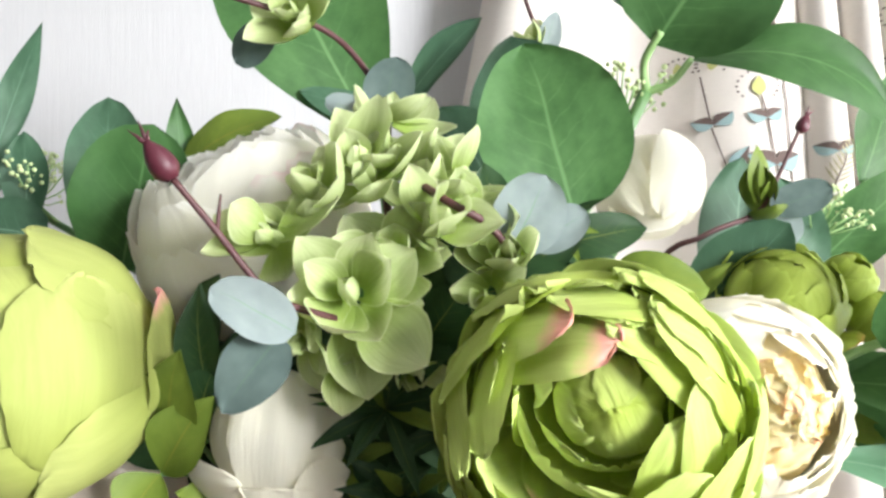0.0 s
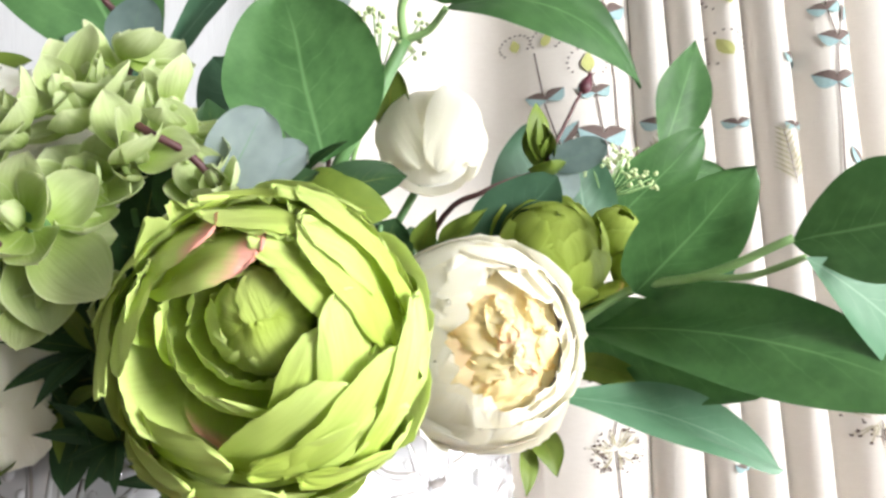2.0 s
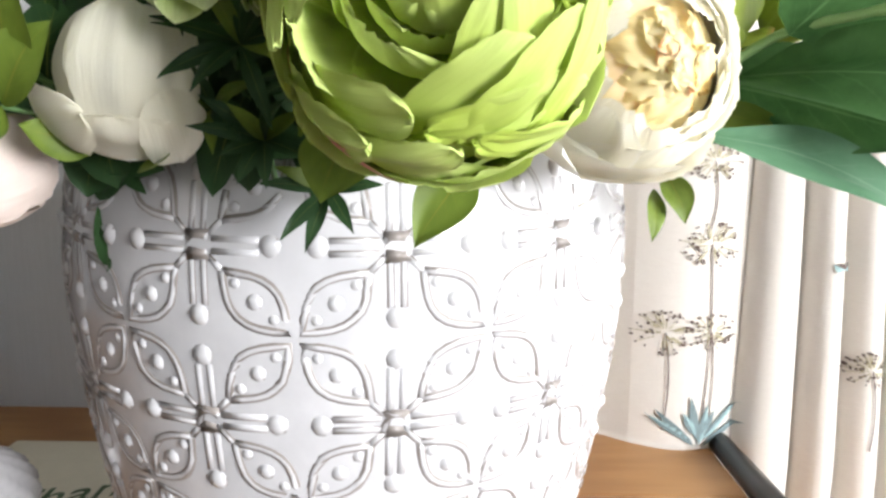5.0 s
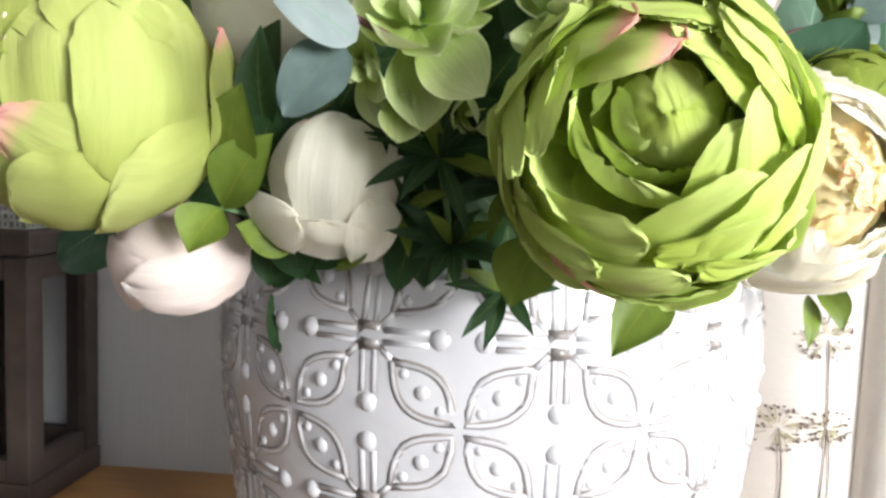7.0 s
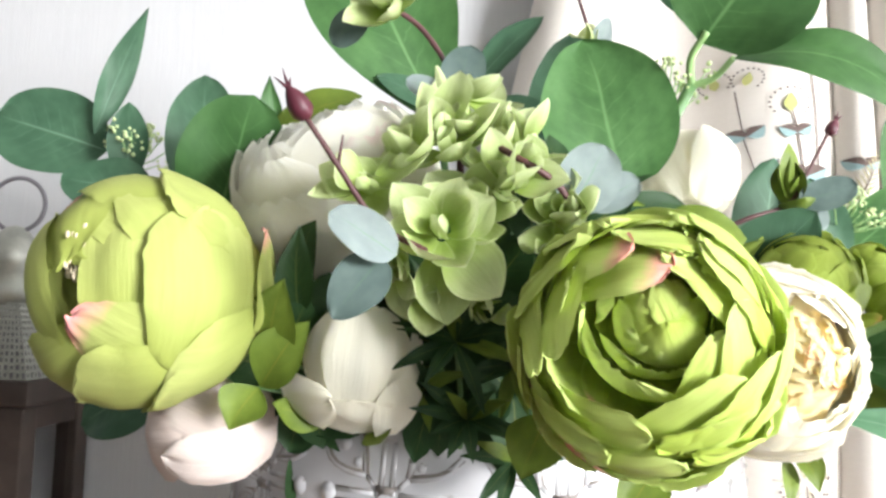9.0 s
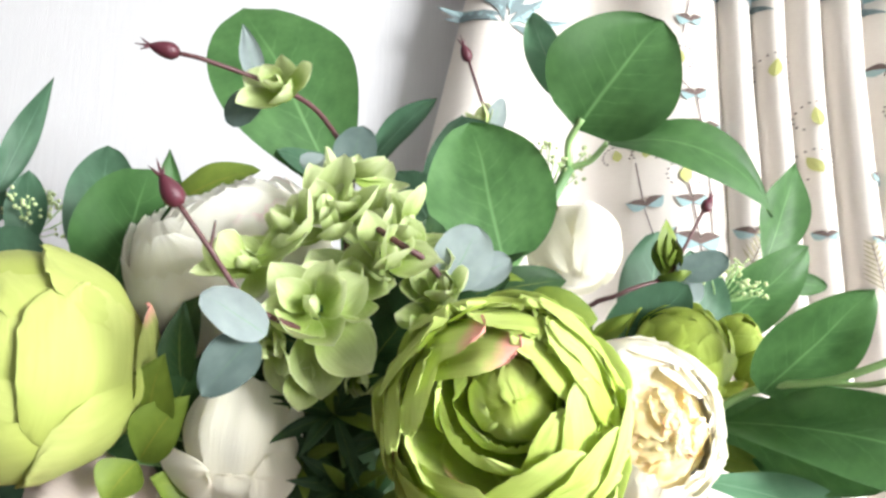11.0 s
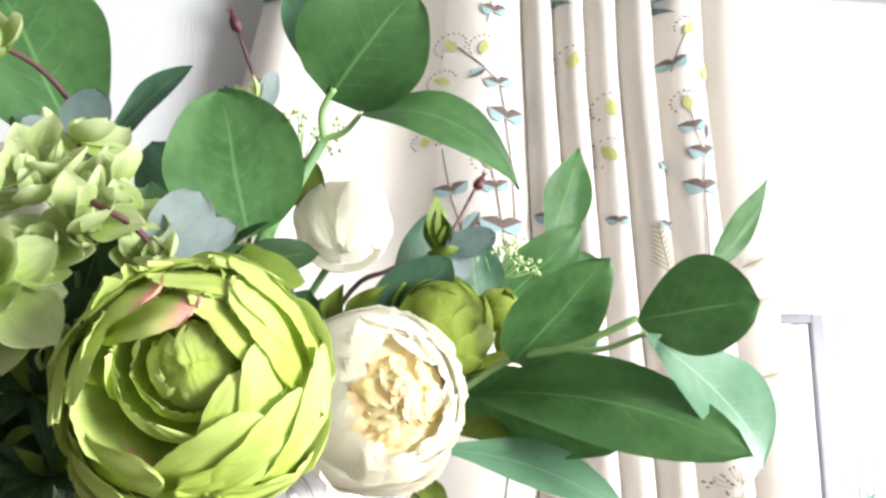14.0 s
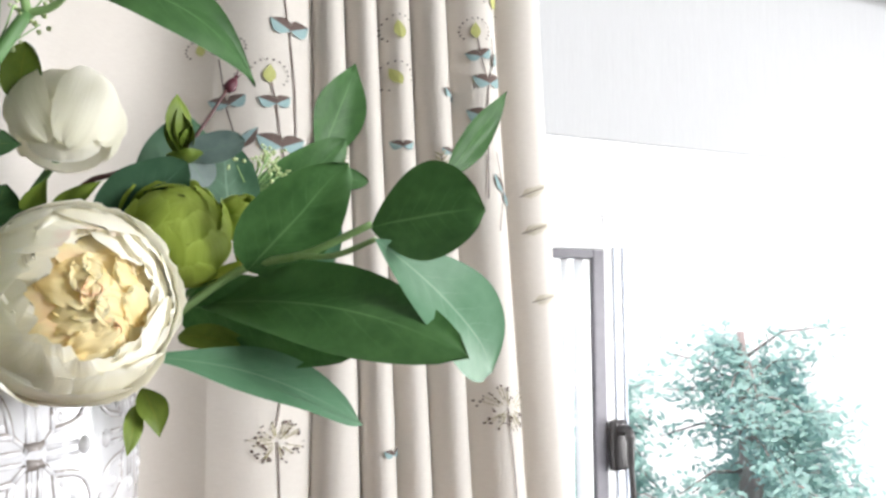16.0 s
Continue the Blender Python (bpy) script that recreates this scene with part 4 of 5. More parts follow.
#        radius in the disc, shell, half length, half width, azimuths
SCALES = ((0.955, 1.02, 30, 14, (-100, -58, -16, 26, 66, 104, 146, 190, 232)), (0.86, 0.99, 28, 17, (-118, -74, -30, 12, 52, 90, 128, 164)),
          (0.72, 0.96, 27, 17, (-62, -18, 26, 70, 112)), (0.58, 0.93, 25, 15, (-36,)))
for row, (r, rr, tall, wide, azs) in enumerate(SCALES):
    rnd = random.Random(90 + row)
    for i, az in enumerate(azs):
        a = radians(az + rnd.uniform(-5, 5))
        q = r + rnd.uniform(-0.015, 0.015)
        pink = row in (1, 2) and 98 < az < 150
        add_cap(peony, squash, G, PR, (q * math.cos(a), q * math.sin(a), math.sqrt(1 - q * q)), rr * rnd.uniform(0.992, 1.008), wide * rnd.uniform(0.9, 1.2), tall * rnd.uniform(0.9, 1.15),
                math.degrees(a) + (150 if pink else rnd.uniform(-2, 22)), lift=0.045, ruffle=0.035, blush=1.0 if pink else 0.0, seed=820 + row * 31 + i * 2.3, point=0.10, ragged=0.05)
turn2 = turn @ Matrix.Translation((0.000, 0.008, 0.016)) @ Matrix.Diagonal((1.2, 1.2, 1.0, 1))
for k, (az, rr, phi, half, fl, ru, bl, cu, tip) in enumerate((
        (205, 0.62, 104, 62, 0.16, 0.05, 0.0, 0.05, (0, 0)), (268, 0.60, 98, 46, 0.16, 0.04, 1.0, 0.04, (4, 0)), (322, 0.60, 112, 50, 0.0, 0.04, 0.0, 0.0, (0, 6)),
        (25, 0.58, 118, 46, 0.0, 0.06, 0.0, 0.0, (0, -4)), (78, 0.58, 112, 36, 0.02, 0.09, 0.0, 0.0, (0, 0)), (128, 0.60, 118, 34, 0.14, 0.10, 0.0, 0.08, (-4, 0)), (160, 0.56, 112, 34, 0.08, 0.08, 0.0, 0.04, (0, 5)),
        (228, 0.48, 116, 66, 0.02, 0.05, 0.0, 0.03, (-8, 4)), (338, 0.47, 122, 60, 0.0, 0.05, 0.0, 0.0, (6, 10)), (60, 0.47, 124, 48, 0.0, 0.09, 0.0, 0.03, (4, -8)), (110, 0.46, 126, 36, 0.06, 0.12, 0.0, 0.06, (0, 0)), (165, 0.45, 118, 44, 0.05, 0.09, 0.0, 0.04, (-6, -6)),
        (262, 0.37, 130, 70, 0.0, 0.10, 0.0, 0.02, (14, 8)), (20, 0.36, 134, 62, 0.0, 0.10, 0.0, 0.0, (-10, 14)), (130, 0.35, 136, 56, 0.02, 0.14, 0.0, 0.04, (10, -16)),
        (225, 0.27, 140, 70, 0.0, 0.14, 0.0, 0.0, (20, 10)), (75, 0.26, 142, 66, 0.0, 0.14, 0.0, 0.0, (-16, 16)))):
    add_petal(peony, turn2, G, PR, az, rr, phi, half, fl, ru, bl, 0.06, 0.05, cu, 50 + k * 2.7, 0.012 * (0.62 - rr), long=0.95, tip=tip)
for k, (way, rr, wide, tall, spin) in enumerate((((-0.45, 0.25, 0.85), 0.235, 46, 56, -30), ((0.35, 0.10, 0.90), 0.25, 44, 58, 24), ((0.05, -0.70, 0.65), 0.29, 50, 42, 200), ((0.15, 0.75, 0.55), 0.24, 48, 46, 10), ((0.75, -0.25, 0.5), 0.27, 40, 46, -60), ((-0.75, -0.2, 0.5), 0.27, 42, 46, 60))):
    add_cap(peony, turn2 @ Matrix.Translation((0.002, 0.0, 0.004)), G, PR, way, rr * 0.9, wide, tall * 0.9, spin, lift=0.20, ruffle=0.10, seed=960 + k * 2.1, ragged=0.04)
bm = bmesh.new()
for k in range(18):
    r = random.Random(k)
    p = turn @ Vector((0.019 + r.uniform(-0.007, 0.006), 0.030 + r.uniform(-0.004, 0.003), 0.024 + r.uniform(-0.004, 0.003)))
    ball(bm, p, r.uniform(0.0012, 0.002), 6)
tagged(part("stamen_tuft", bm, M["stamen"], peony, "cream stamens"), kind="stuff")
for b, t, w in (((0.074, 0.305, 1.066), (0.0535, 0.292, 1.036), 0.022), ((0.026, 0.330, 1.078), (0.014, 0.325, 1.048), 0.028)):
    leaf(peony, b, t, w, "leaf_lime", shape="lance", bend=0.1, fold=0.3, name="sepal")
leaf(peony, (0.068, 0.290, 1.152), (0.104, 0.284, 1.158), 0.030, "leaf_lime", (0.1, -0.8, 0.6), shape="ovate", bend=0.2, fold=0.3, name="sepal")

# closed green peony
LP, LR = Vector((-0.168, 0.328, 1.131)), 0.0545
closed, turn = flower("peony", LP, (0.36, -0.93, 0.0), LR, [], "half-closed pale green artificial peony with rounded petals and pink marks", "green peonies", 0, root(-0.07, -0.08), seed=9)
for k, (way, rr, wide, tall, spin, lift, bl, point) in enumerate((
        ((0.2, 0.0, -1.0), 0.96, 70, 70, 0, 0.0, 0.0, 0.0), ((0.9, 0.0, -0.4), 0.97, 50, 60, 60, 0.0, 0.0, 0.0), ((-0.9, -0.1, -0.4), 0.97, 50, 60, 0, 0.0, 0.0, 0.0), ((0.0, 0.9, -0.4), 0.97, 55, 50, 0, 0.0, 0.0, 0.0), ((0.0, -0.9, -0.4), 0.97, 55, 50, 180, 0.0, 0.0, 0.0),
        ((1.0, 0.02, 0.22), 1.08, 24, 30, 10, 0.05, 1.0, 0.1), ((0.66, 0.70, 0.24), 1.03, 40, 40, 30, 0.05, 0.0, 0.0), ((0.05, 0.97, 0.24), 1.01, 38, 34, 10, 0.05, 0.0, 0.0),
        ((0.62, -0.76, 0.24), 1.04, 44, 34, 130, 0.03, 0.0, 0.0), ((0.02, -0.95, 0.28), 1.05, 48, 30, 100, 0.05, 0.0, 0.0), ((-0.56, -0.72, 0.30), 1.06, 26, 52, 105, 0.12, 0.0, 0.6),
        ((-0.95, -0.10, 0.16), 1.02, 34, 44, 20, 0.03, 0.0, 0.1), ((-0.72, 0.64, 0.22), 1.01, 34, 40, 40, 0.04, 1.0, 0.1), ((-0.92, -0.25, 0.20), 0.90, 32, 50, 10, 0.06, 0.0, 0.1), ((-0.60, 0.62, 0.46), 0.95, 24, 32, 50, 0.08, 1.0, 0.1),
        ((0.55, -0.05, 0.82), 1.03, 35, 43, 0, 0.0, 0.0, 0.0), ((0.20, -0.60, 0.76), 0.985, 27, 50, 75, 0.05, 1.0, 0.3), ((0.30, 0.62, 0.70), 0.975, 32, 34, 20, 0.04, 0.0, 0.0), ((-0.06, 0.66, 0.70), 0.935, 28, 34, 50, 0.05, 0.0, 0.1),
        ((-0.12, 0.02, 0.97), 0.915, 28, 40, 5, 0.02, 0.0, 0.0), ((-0.34, -0.66, 0.62), 0.93, 26, 42, 110, 0.06, 0.0, 0.2), ((0.30, 0.10, 0.95), 0.86, 44, 50, 0, 0.0, 0.0, 0.0), ((-0.30, -0.10, 0.90), 0.60, 44, 50, 0, 0.0, 0.0, 0.0), ((-0.80, -0.30, 0.4), 0.76, 30, 50, 20, 0.04, 0.0, 0.0))):
    add_cap(closed, turn, L, LR, way, rr, wide, tall, spin, lift=lift, blush=bl, seed=170 + k * 3.1, point=point, ruffle=0.03, ragged=0.045)
bm = bmesh.new()
for k in range(46):
    r = random.Random(k + 40)
    ball(bm, turn @ Vector((-0.030 + r.uniform(-0.005, 0.005), (0.006 if k % 2 else 0.021) + r.uniform(-0.005, 0.005), 0.034 + r.uniform(-0.006, 0.004))), r.uniform(0.0008, 0.0014), 6, 1.8)
tagged(part("stamen_tuft", bm, M["stamen"], closed, "cream stamens"), kind="stuff")

# cream peony
CP, CR = Vector((0.1435, 0.384, 1.1035)), 0.0505
cream, turn = flower("peony", CP, (0.30, -0.93, 0.06), CR, [], "cream artificial peony with a ruffled golden-peach heart", "cream flowers", 0, root(0.09, -0.06), seed=13)
rnd = random.Random(131)
for layer, (count, rr, phi, half, mat, ru) in enumerate((
        (5, 1.02, 108, 48, C, 0.02), (5, 1.00, 122, 48, C, 0.02), (5, 0.97, 134, 48, C, 0.025), (5, 0.94, 142, 46, C, 0.025), (4, 0.90, 147, 50, C, 0.03),
        (4, 0.80, 156, 48, O, 0.04), (4, 0.72, 168, 60, O, 0.05), (3, 0.66, 179, 100, O, 0.04))):
    for i in range(count):
        add_petal(cream, turn, mat, CR, 360 / count * i + layer * 31 + rnd.uniform(-8, 8), rr * rnd.uniform(0.985, 1.015), phi + rnd.uniform(-4, 4), half * rnd.uniform(0.92, 1.1),
                  0.0, ru, 1.0 if rnd.random() < (0.3 if mat == O else 0.12) else 0.0, 0.03, 0.03, 0.05 if mat == C else 0.0, 400 + layer * 17 + i * 2.9, jag=0.022)

for k in range(17):
    a, q = 2.4 * k, 0.07 + 0.105 * math.sqrt(k)
    add_cap(cream, turn, O, CR, (q * math.cos(a), q * math.sin(a), math.sqrt(1 - q * q)), rnd.uniform(0.80, 0.87), rnd.uniform(9, 13), rnd.uniform(15, 21), math.degrees(a) + rnd.uniform(40, 120), lift=rnd.uniform(0.05, 0.14), ruffle=0.10,
            blush=1.0 if k % 3 == 0 else 0.0, seed=460 + k * 1.7, ragged=0.09)

# white peony behind
flower("peony", (-0.094, 0.405, 1.196), (-0.25, -0.42, 0.85), 0.062, [
    (5, 1.00, 8, 110, 48, WH, 0.03, 0.025, 0.1),
    (5, 0.96, 8, 124, 48, WH, 0.0, 0.025, 0.1),
    (5, 0.91, 8, 137, 48, WH, 0.0, 0.03, 0.1),
    (5, 0.84, 8, 148, 46, WH, 0.0, 0.04, 0.0),
    (4, 0.74, 8, 158, 50, WH, 0.0, 0.05, 0.0),
    (3, 0.62, 8, 170, 64, WH, 0.0, 0.05, 0.0),
], "full white artificial peony with layered ruffled petals", "white flowers", 0, root(-0.05, 0.0), seed=17)

# white bud at the rim
def capped_bud(at, axis, R, rows, material, label, foot, seed):
    """A bud of large rounded petals; rows: way, shell, half width, half height, spin, lift, point, blush."""
    ob, turn = flower("rosebud", at, axis, R, [], label, "white flowers", 0, foot, seed=seed)
    for k, (way, rr, wide, tall, spin, lift, point, bl) in enumerate(rows):
        add_cap(ob, turn, material, R, way, rr, wide, tall, spin, lift=lift, point=point, blush=bl, seed=seed * 9 + k * 2.7, ruffle=0.03, ragged=0.035)
    return ob


wb = capped_bud((-0.0665, 0.343, 1.100), (0.12, -0.97, 0.15), 0.0285, (
    ((0, 0, -1), 0.95, 70, 70, 0, 0.0, 0.0, 0.0), ((0.05, 0.8, 0.3), 0.95, 50, 44, 0, 0.0, 0.0, 0.0),
    ((-0.72, -0.62, 0.25), 1.32, 28, 34, 75, 0.14, 0.25, 0.0), ((0.62, -0.80, 0.30), 1.26, 24, 32, 230, 0.14, 0.3, 0.0), ((-0.05, -0.92, 0.35), 1.20, 44, 26, 175, 0.06, 0.1, 0.0), ((0.85, -0.2, 0.2), 1.10, 30, 44, -10, 0.02, 0.1, 0.0),
    ((-0.62, 0.10, 0.72), 0.99, 34, 52, 8, 0.0, 0.1, 1.0), ((0.62, 0.08, 0.74), 0.985, 32, 52, -8, 0.0, 0.1, 0.0), ((0.02, -0.05, 1.0), 1.06, 34, 58, -4, 0.0, 0.1, 0.0), ((0.10, 0.55, 0.75), 0.94, 44, 40, 0, 0.0, 0.0, 0.0)),
    IV, "cream-white artificial flower bud with flared outer petals", root(-0.03, -0.10), 21)
leaf(wb, (-0.080, 0.345, 1.070), (-0.105, 0.325, 1.078), 0.020, "leaf_lime", shape="lance", bend=-0.1, name="sepal")
leaf(wb, (-0.060, 0.345, 1.066), (-0.052, 0.325, 1.062), 0.016, "leaf_lime", shape="lance", bend=-0.1, name="sepal")

# blush bud below the green peony
capped_bud((-0.1455, 0.366, 1.060), (0.30, -0.94, -0.05), 0.0315, (
    ((0, 0, -1), 0.95, 70, 70, 0, 0.0, 0.0, 0.0), ((0.9, 0.1, 0.1), 0.96, 44, 50, 60, 0.0, 0.0, 0.0), ((-0.1, 0.9, 0.2), 0.96, 54, 40, 0, 0.0, 0.0, 0.0), ((0.1, -0.9, 0.1), 0.95, 54, 40, 180, 0.0, 0.0, 0.0),
    ((-0.85, -0.25, 0.30), 1.10, 34, 46, 95, 0.10, 0.2, 0.0), ((-0.45, 0.25, 0.80), 1.0, 34, 50, 70, 0.04, 0.1, 0.0), ((0.20, -0.30, 0.90), 1.06, 30, 56, 100, 0.04, 0.15, 0.0), ((0.70, 0.10, 0.60), 1.02, 40, 40, -60, 0.0, 0.1, 0.0), ((0.0, 0.1, 1.0), 0.93, 50, 50, 0, 0.0, 0.0, 0.0)),
    K, "pale pink artificial bud hanging over the rim", root(-0.10, -0.08), 25)

# white tulip-like bud at the back
tul, turn = flower("rosebud", (0.132, 0.500, 1.2225), (0.0, -0.92, 0.38), 0.036, [], "ivory artificial tulip-shaped bud with loose petals", "white flowers", 0, root(0.04, -0.02), seed=29)
for k, (way, rr, wide, tall, spin, lift, point) in enumerate((
        ((0.0, -0.2, -1.0), 0.9, 60, 60, 0, 0.0, 0.0), ((0.85, 0.1, -0.2), 0.95, 40, 46, -20, 0.02, 0.2), ((-0.85, 0.1, -0.2), 0.95, 40, 46, 20, 0.02, 0.2),
        ((0.0, 0.45, 0.70), 0.94, 34, 46, 4, 0.05, 0.3), ((-0.35, 0.30, 0.80), 0.90, 32, 44, 16, 0.04, 0.25), ((0.80, 0.10, 0.35), 1.0, 30, 52, -20, 0.06, 0.35),
        ((-0.64, -0.05, 0.62), 1.0, 30, 52, 14, 0.05, 0.3), ((0.36, -0.05, 0.86), 1.06, 30, 56, -12, 0.04, 0.35), ((0.0, -0.75, 0.5), 0.86, 44, 30, 180, 0.0, 0.0))):
    add_cap(tul, turn, IV, 0.036, way, rr, wide, tall, spin, lift=lift, seed=700 + k * 2.7, point=point, ruffle=0.02)
leaf(tul, (0.105, 0.490, 1.232), (0.108, 0.480, 1.268), 0.024, "leaf_lime", shape="ovate", name="sepal")

# green bud with two small side buds
gb, turn = flower("peony_bud", (0.199, 0.462, 1.150), (0.05, -0.62, 0.60), 0.0345, [], "green artificial peony bud with overlapping petals and a red tip", "green buds", 0, root(0.10, -0.03), seed=33)
for k, (az, rr, phi, half, fl, bl) in enumerate((
        (175, 1.06, 98, 34, 0.10, 0.0), (120, 1.05, 106, 34, 0.06, 0.0), (60, 1.04, 108, 38, 0.0, 0.0), (10, 1.03, 104, 38, 0.0, 0.0), (318, 1.08, 84, 26, 0.20, 1.0), (270, 1.04, 96, 40, 0.0, 0.0), (222, 1.03, 104, 40, 0.0, 0.0),
        (290, 0.98, 124, 44, 0.0, 0.0), (345, 0.97, 132, 44, 0.0, 0.0), (45, 0.96, 136, 42, 0.0, 0.0), (105, 0.96, 132, 42, 0.0, 0.0), (165, 0.97, 128, 42, 0.0, 0.0), (230, 0.97, 130, 44, 0.0, 0.0),
        (265, 0.91, 148, 48, 0.0, 0.0), (0, 0.90, 154, 50, 0.0, 0.0), (80, 0.89, 156, 50, 0.0, 0.0), (175, 0.89, 154, 50, 0.0, 0.0), (310, 0.85, 178, 100, 0.0, 0.0), (130, 0.83, 179, 120, 0.0, 0.0))):
    add_petal(gb, turn, B, 0.0345, az, rr, phi, half, fl, 0.025, bl, 0.05, 0.05, 0.0, 520 + k * 3.7)
for p, r in (((0.240, 0.470, 1.162), 0.0165), ((0.252, 0.466, 1.140), 0.0160)):
    sb, turn = flower("peony_bud", p, (0.25, -0.6, 0.6), r, [], "small round green artificial bud", "green buds", 0, root(0.11, -0.02), seed=int(r * 9000))
    for k, (az, rr, phi, half) in enumerate(((20, 1.0, 140, 60), (140, 1.0, 146, 60), (260, 0.98, 138, 60), (80, 0.92, 160, 64), (200, 0.91, 166, 64), (320, 0.9, 158, 64))):
        add_petal(sb, turn, B, r, az, rr, phi, half, 0.0, 0.03, 0.0, 0.05, 0.03, 0.0, 610 + k * 2.3 + r * 100)

# ---- leafy sprays ----
# upright spray
sp = thing("eucalyptus_spray", root(0.02, -0.06), "upright green artificial foliage spray with broad leaves", "foliage", "foliage sprays")
stalk(sp, [root(0.02, -0.06), (0.070, 0.43, 1.18), (0.094, 0.418, 1.225), (0.1145, 0.417, 1.264)], 0.0042, 0.0036, "stem")
tw_a = stalk(sp, [(0.1145, 0.417, 1.264), (0.113, 0.411, 1.279), (0.120, 0.402, 1.292)], 0.0026, 0.0022, "stem_pale", "twiglet")
tw_b = stalk(sp, [(0.1145, 0.417, 1.264), (0.127, 0.413, 1.268), (0.137, 0.408, 1.279)], 0.0024, 0.0018, "stem_pale", "twiglet")
lf = leaf(sp, (0.117, 0.405, 1.286), (0.166, 0.380, 1.352), 0.086, "leaf", (-0.1, -1, 0.15), shape="ovate", bend=0.05, fold=0.2, tipbend=-0.15)
lf.parent = tw_a
lf = leaf(sp, (0.136, 0.408, 1.278), (0.236, 0.398, 1.232), 0.042, "leaf", (0.15, -0.9, 0.45), shape="lance", bend=0.24, fold=0.1)
lf.parent = tw_b
leaf(sp, (0.116, 0.425, 1.312), (0.088, 0.432, 1.378), 0.026, "leaf_pale", (-0.6, -0.8, 0.1), shape="ovate", bend=0.08, tipbend=-0.1)
leaf(sp, (0.072, 0.398, 1.196), (0.050, 0.418, 1.292), 0.080, "leaf", (0.05, -1, 0.15), shape="ovate", bend=0.05, fold=0.22)
leaf(sp, (0.066, 0.46, 1.21), (0.048, 0.485, 1.320), 0.075, "leaf_blue", (-0.2, -1, 0.3), shape="ovate", bend=0.04)
leaf(sp, (0.045, 0.46, 1.20), (0.002, 0.47, 1.272), 0.058, "leaf_blue", (0.1, -1, 0.2), shape="ovate", bend=0.05)

# tall leaf behind the twig
sp = thing("eucalyptus_spray", root(-0.03, -0.02), "tall artificial foliage stem with one large green leaf", "foliage", "foliage sprays")
stalk(sp, [root(-0.03, -0.02), (-0.03, 0.50, 1.15), (-0.040, 0.49, 1.255)], 0.0035, 0.0025, "stem")
leaf(sp, (-0.040, 0.485, 1.255), (-0.122, 0.500, 1.408), 0.106, "leaf", (0.15, -1, 0.2), shape="obovate", bend=0.04, fold=0.12)
leaf(sp, (-0.030, 0.47, 1.262), (0.028, 0.455, 1.322), 0.026, "leaf_blue", (-0.3, -1, 0.4), shape="paddle", bend=0.05)
leaf(sp, (-0.030, 0.48, 1.262), (-0.085, 0.47, 1.285), 0.026, "leaf_blue", (0.1, -1, 0.6), shape="ovate", bend=0.05)

# right-hand spray
sp = thing("eucalyptus_spray", root(0.10, -0.06), "spreading artificial foliage spray with long green leaves", "foliage", "foliage sprays")
stalk(sp, [root(0.10, -0.06), (0.185, 0.475, 1.085), (0.214, 0.465, 1.104), (0.245, 0.425, 1.106)], 0.0034, 0.0008, "stem_pale")
stalk(sp, [(0.185, 0.475, 1.085), (0.235, 0.44, 1.125), (0.268, 0.40, 1.134), (0.299, 0.372, 1.150)], 0.003, 0.0022, "stem_pale")
tw_c = stalk(sp, [(0.262, 0.405, 1.133), (0.28, 0.382, 1.132), (0.297, 0.358, 1.140)], 0.002, 0.0016, "stem_pale", "twiglet")
leaf(sp, (0.214, 0.466, 1.104), (0.336, 0.322, 1.080), 0.064, "leaf", (0.1, -0.85, 0.45), shape="obovate", bend=0.08, fold=0.12, tipbend=-0.03)
leaf(sp, (0.205, 0.468, 1.105), (0.300, 0.40, 1.072), 0.054, "leaf", (-0.1, -0.9, 0.2), shape="ovate", bend=0.05)
leaf(sp, (0.299, 0.373, 1.148), (0.350, 0.326, 1.156), 0.060, "leaf", (-0.15, -1, 0.3), shape="obovate", bend=0.06, fold=0.2)
lf = leaf(sp, (0.296, 0.356, 1.140), (0.388, 0.395, 1.060), 0.058, "leaf_pale", (-0.15, -0.9, 0.35), shape="obovate", bend=0.12, fold=0.15)
lf.parent = tw_c
leaf(sp, (0.338, 0.356, 1.176), (0.384, 0.361, 1.236), 0.020, "leaf", (0.4, -0.9, 0.1), shape="lance", bend=0.03)
leaf(sp, (0.238, 0.43, 1.125), (0.2885, 0.385, 1.188), 0.055, "leaf", (0.25, -1, 0.1), shape="ovate", bend=0.03, fold=0.15)
leaf(sp, (0.268, 0.44, 1.120), (0.296, 0.43, 1.160), 0.030, "leaf_pale", (0.2, -1, 0.3), shape="ovate")
leaf(sp, (0.184, 0.400, 1.075), (0.305, 0.405, 1.030), 0.042, "leaf_pale", (0.2, -0.7, 0.75), shape="paddle", bend=0.10, fold=0.08)
leaf(sp, (0.180, 0.44, 1.055), (0.190, 0.425, 1.028), 0.018, "leaf_lime", (0.3, -1, 0.1), shape="lance", bend=0.1)
leaf(sp, (0.176, 0.44, 1.045), (0.172, 0.425, 1.018), 0.012, "leaf_lime", (0.3, -1, 0.1), shape="lance", bend=0.1)
leaf(sp, (0.20, 0.45, 1.085), (0.245, 0.43, 1.075), 0.018, "leaf_lime", (0.1, -1, 0.5), shape="ovate", bend=0.1)

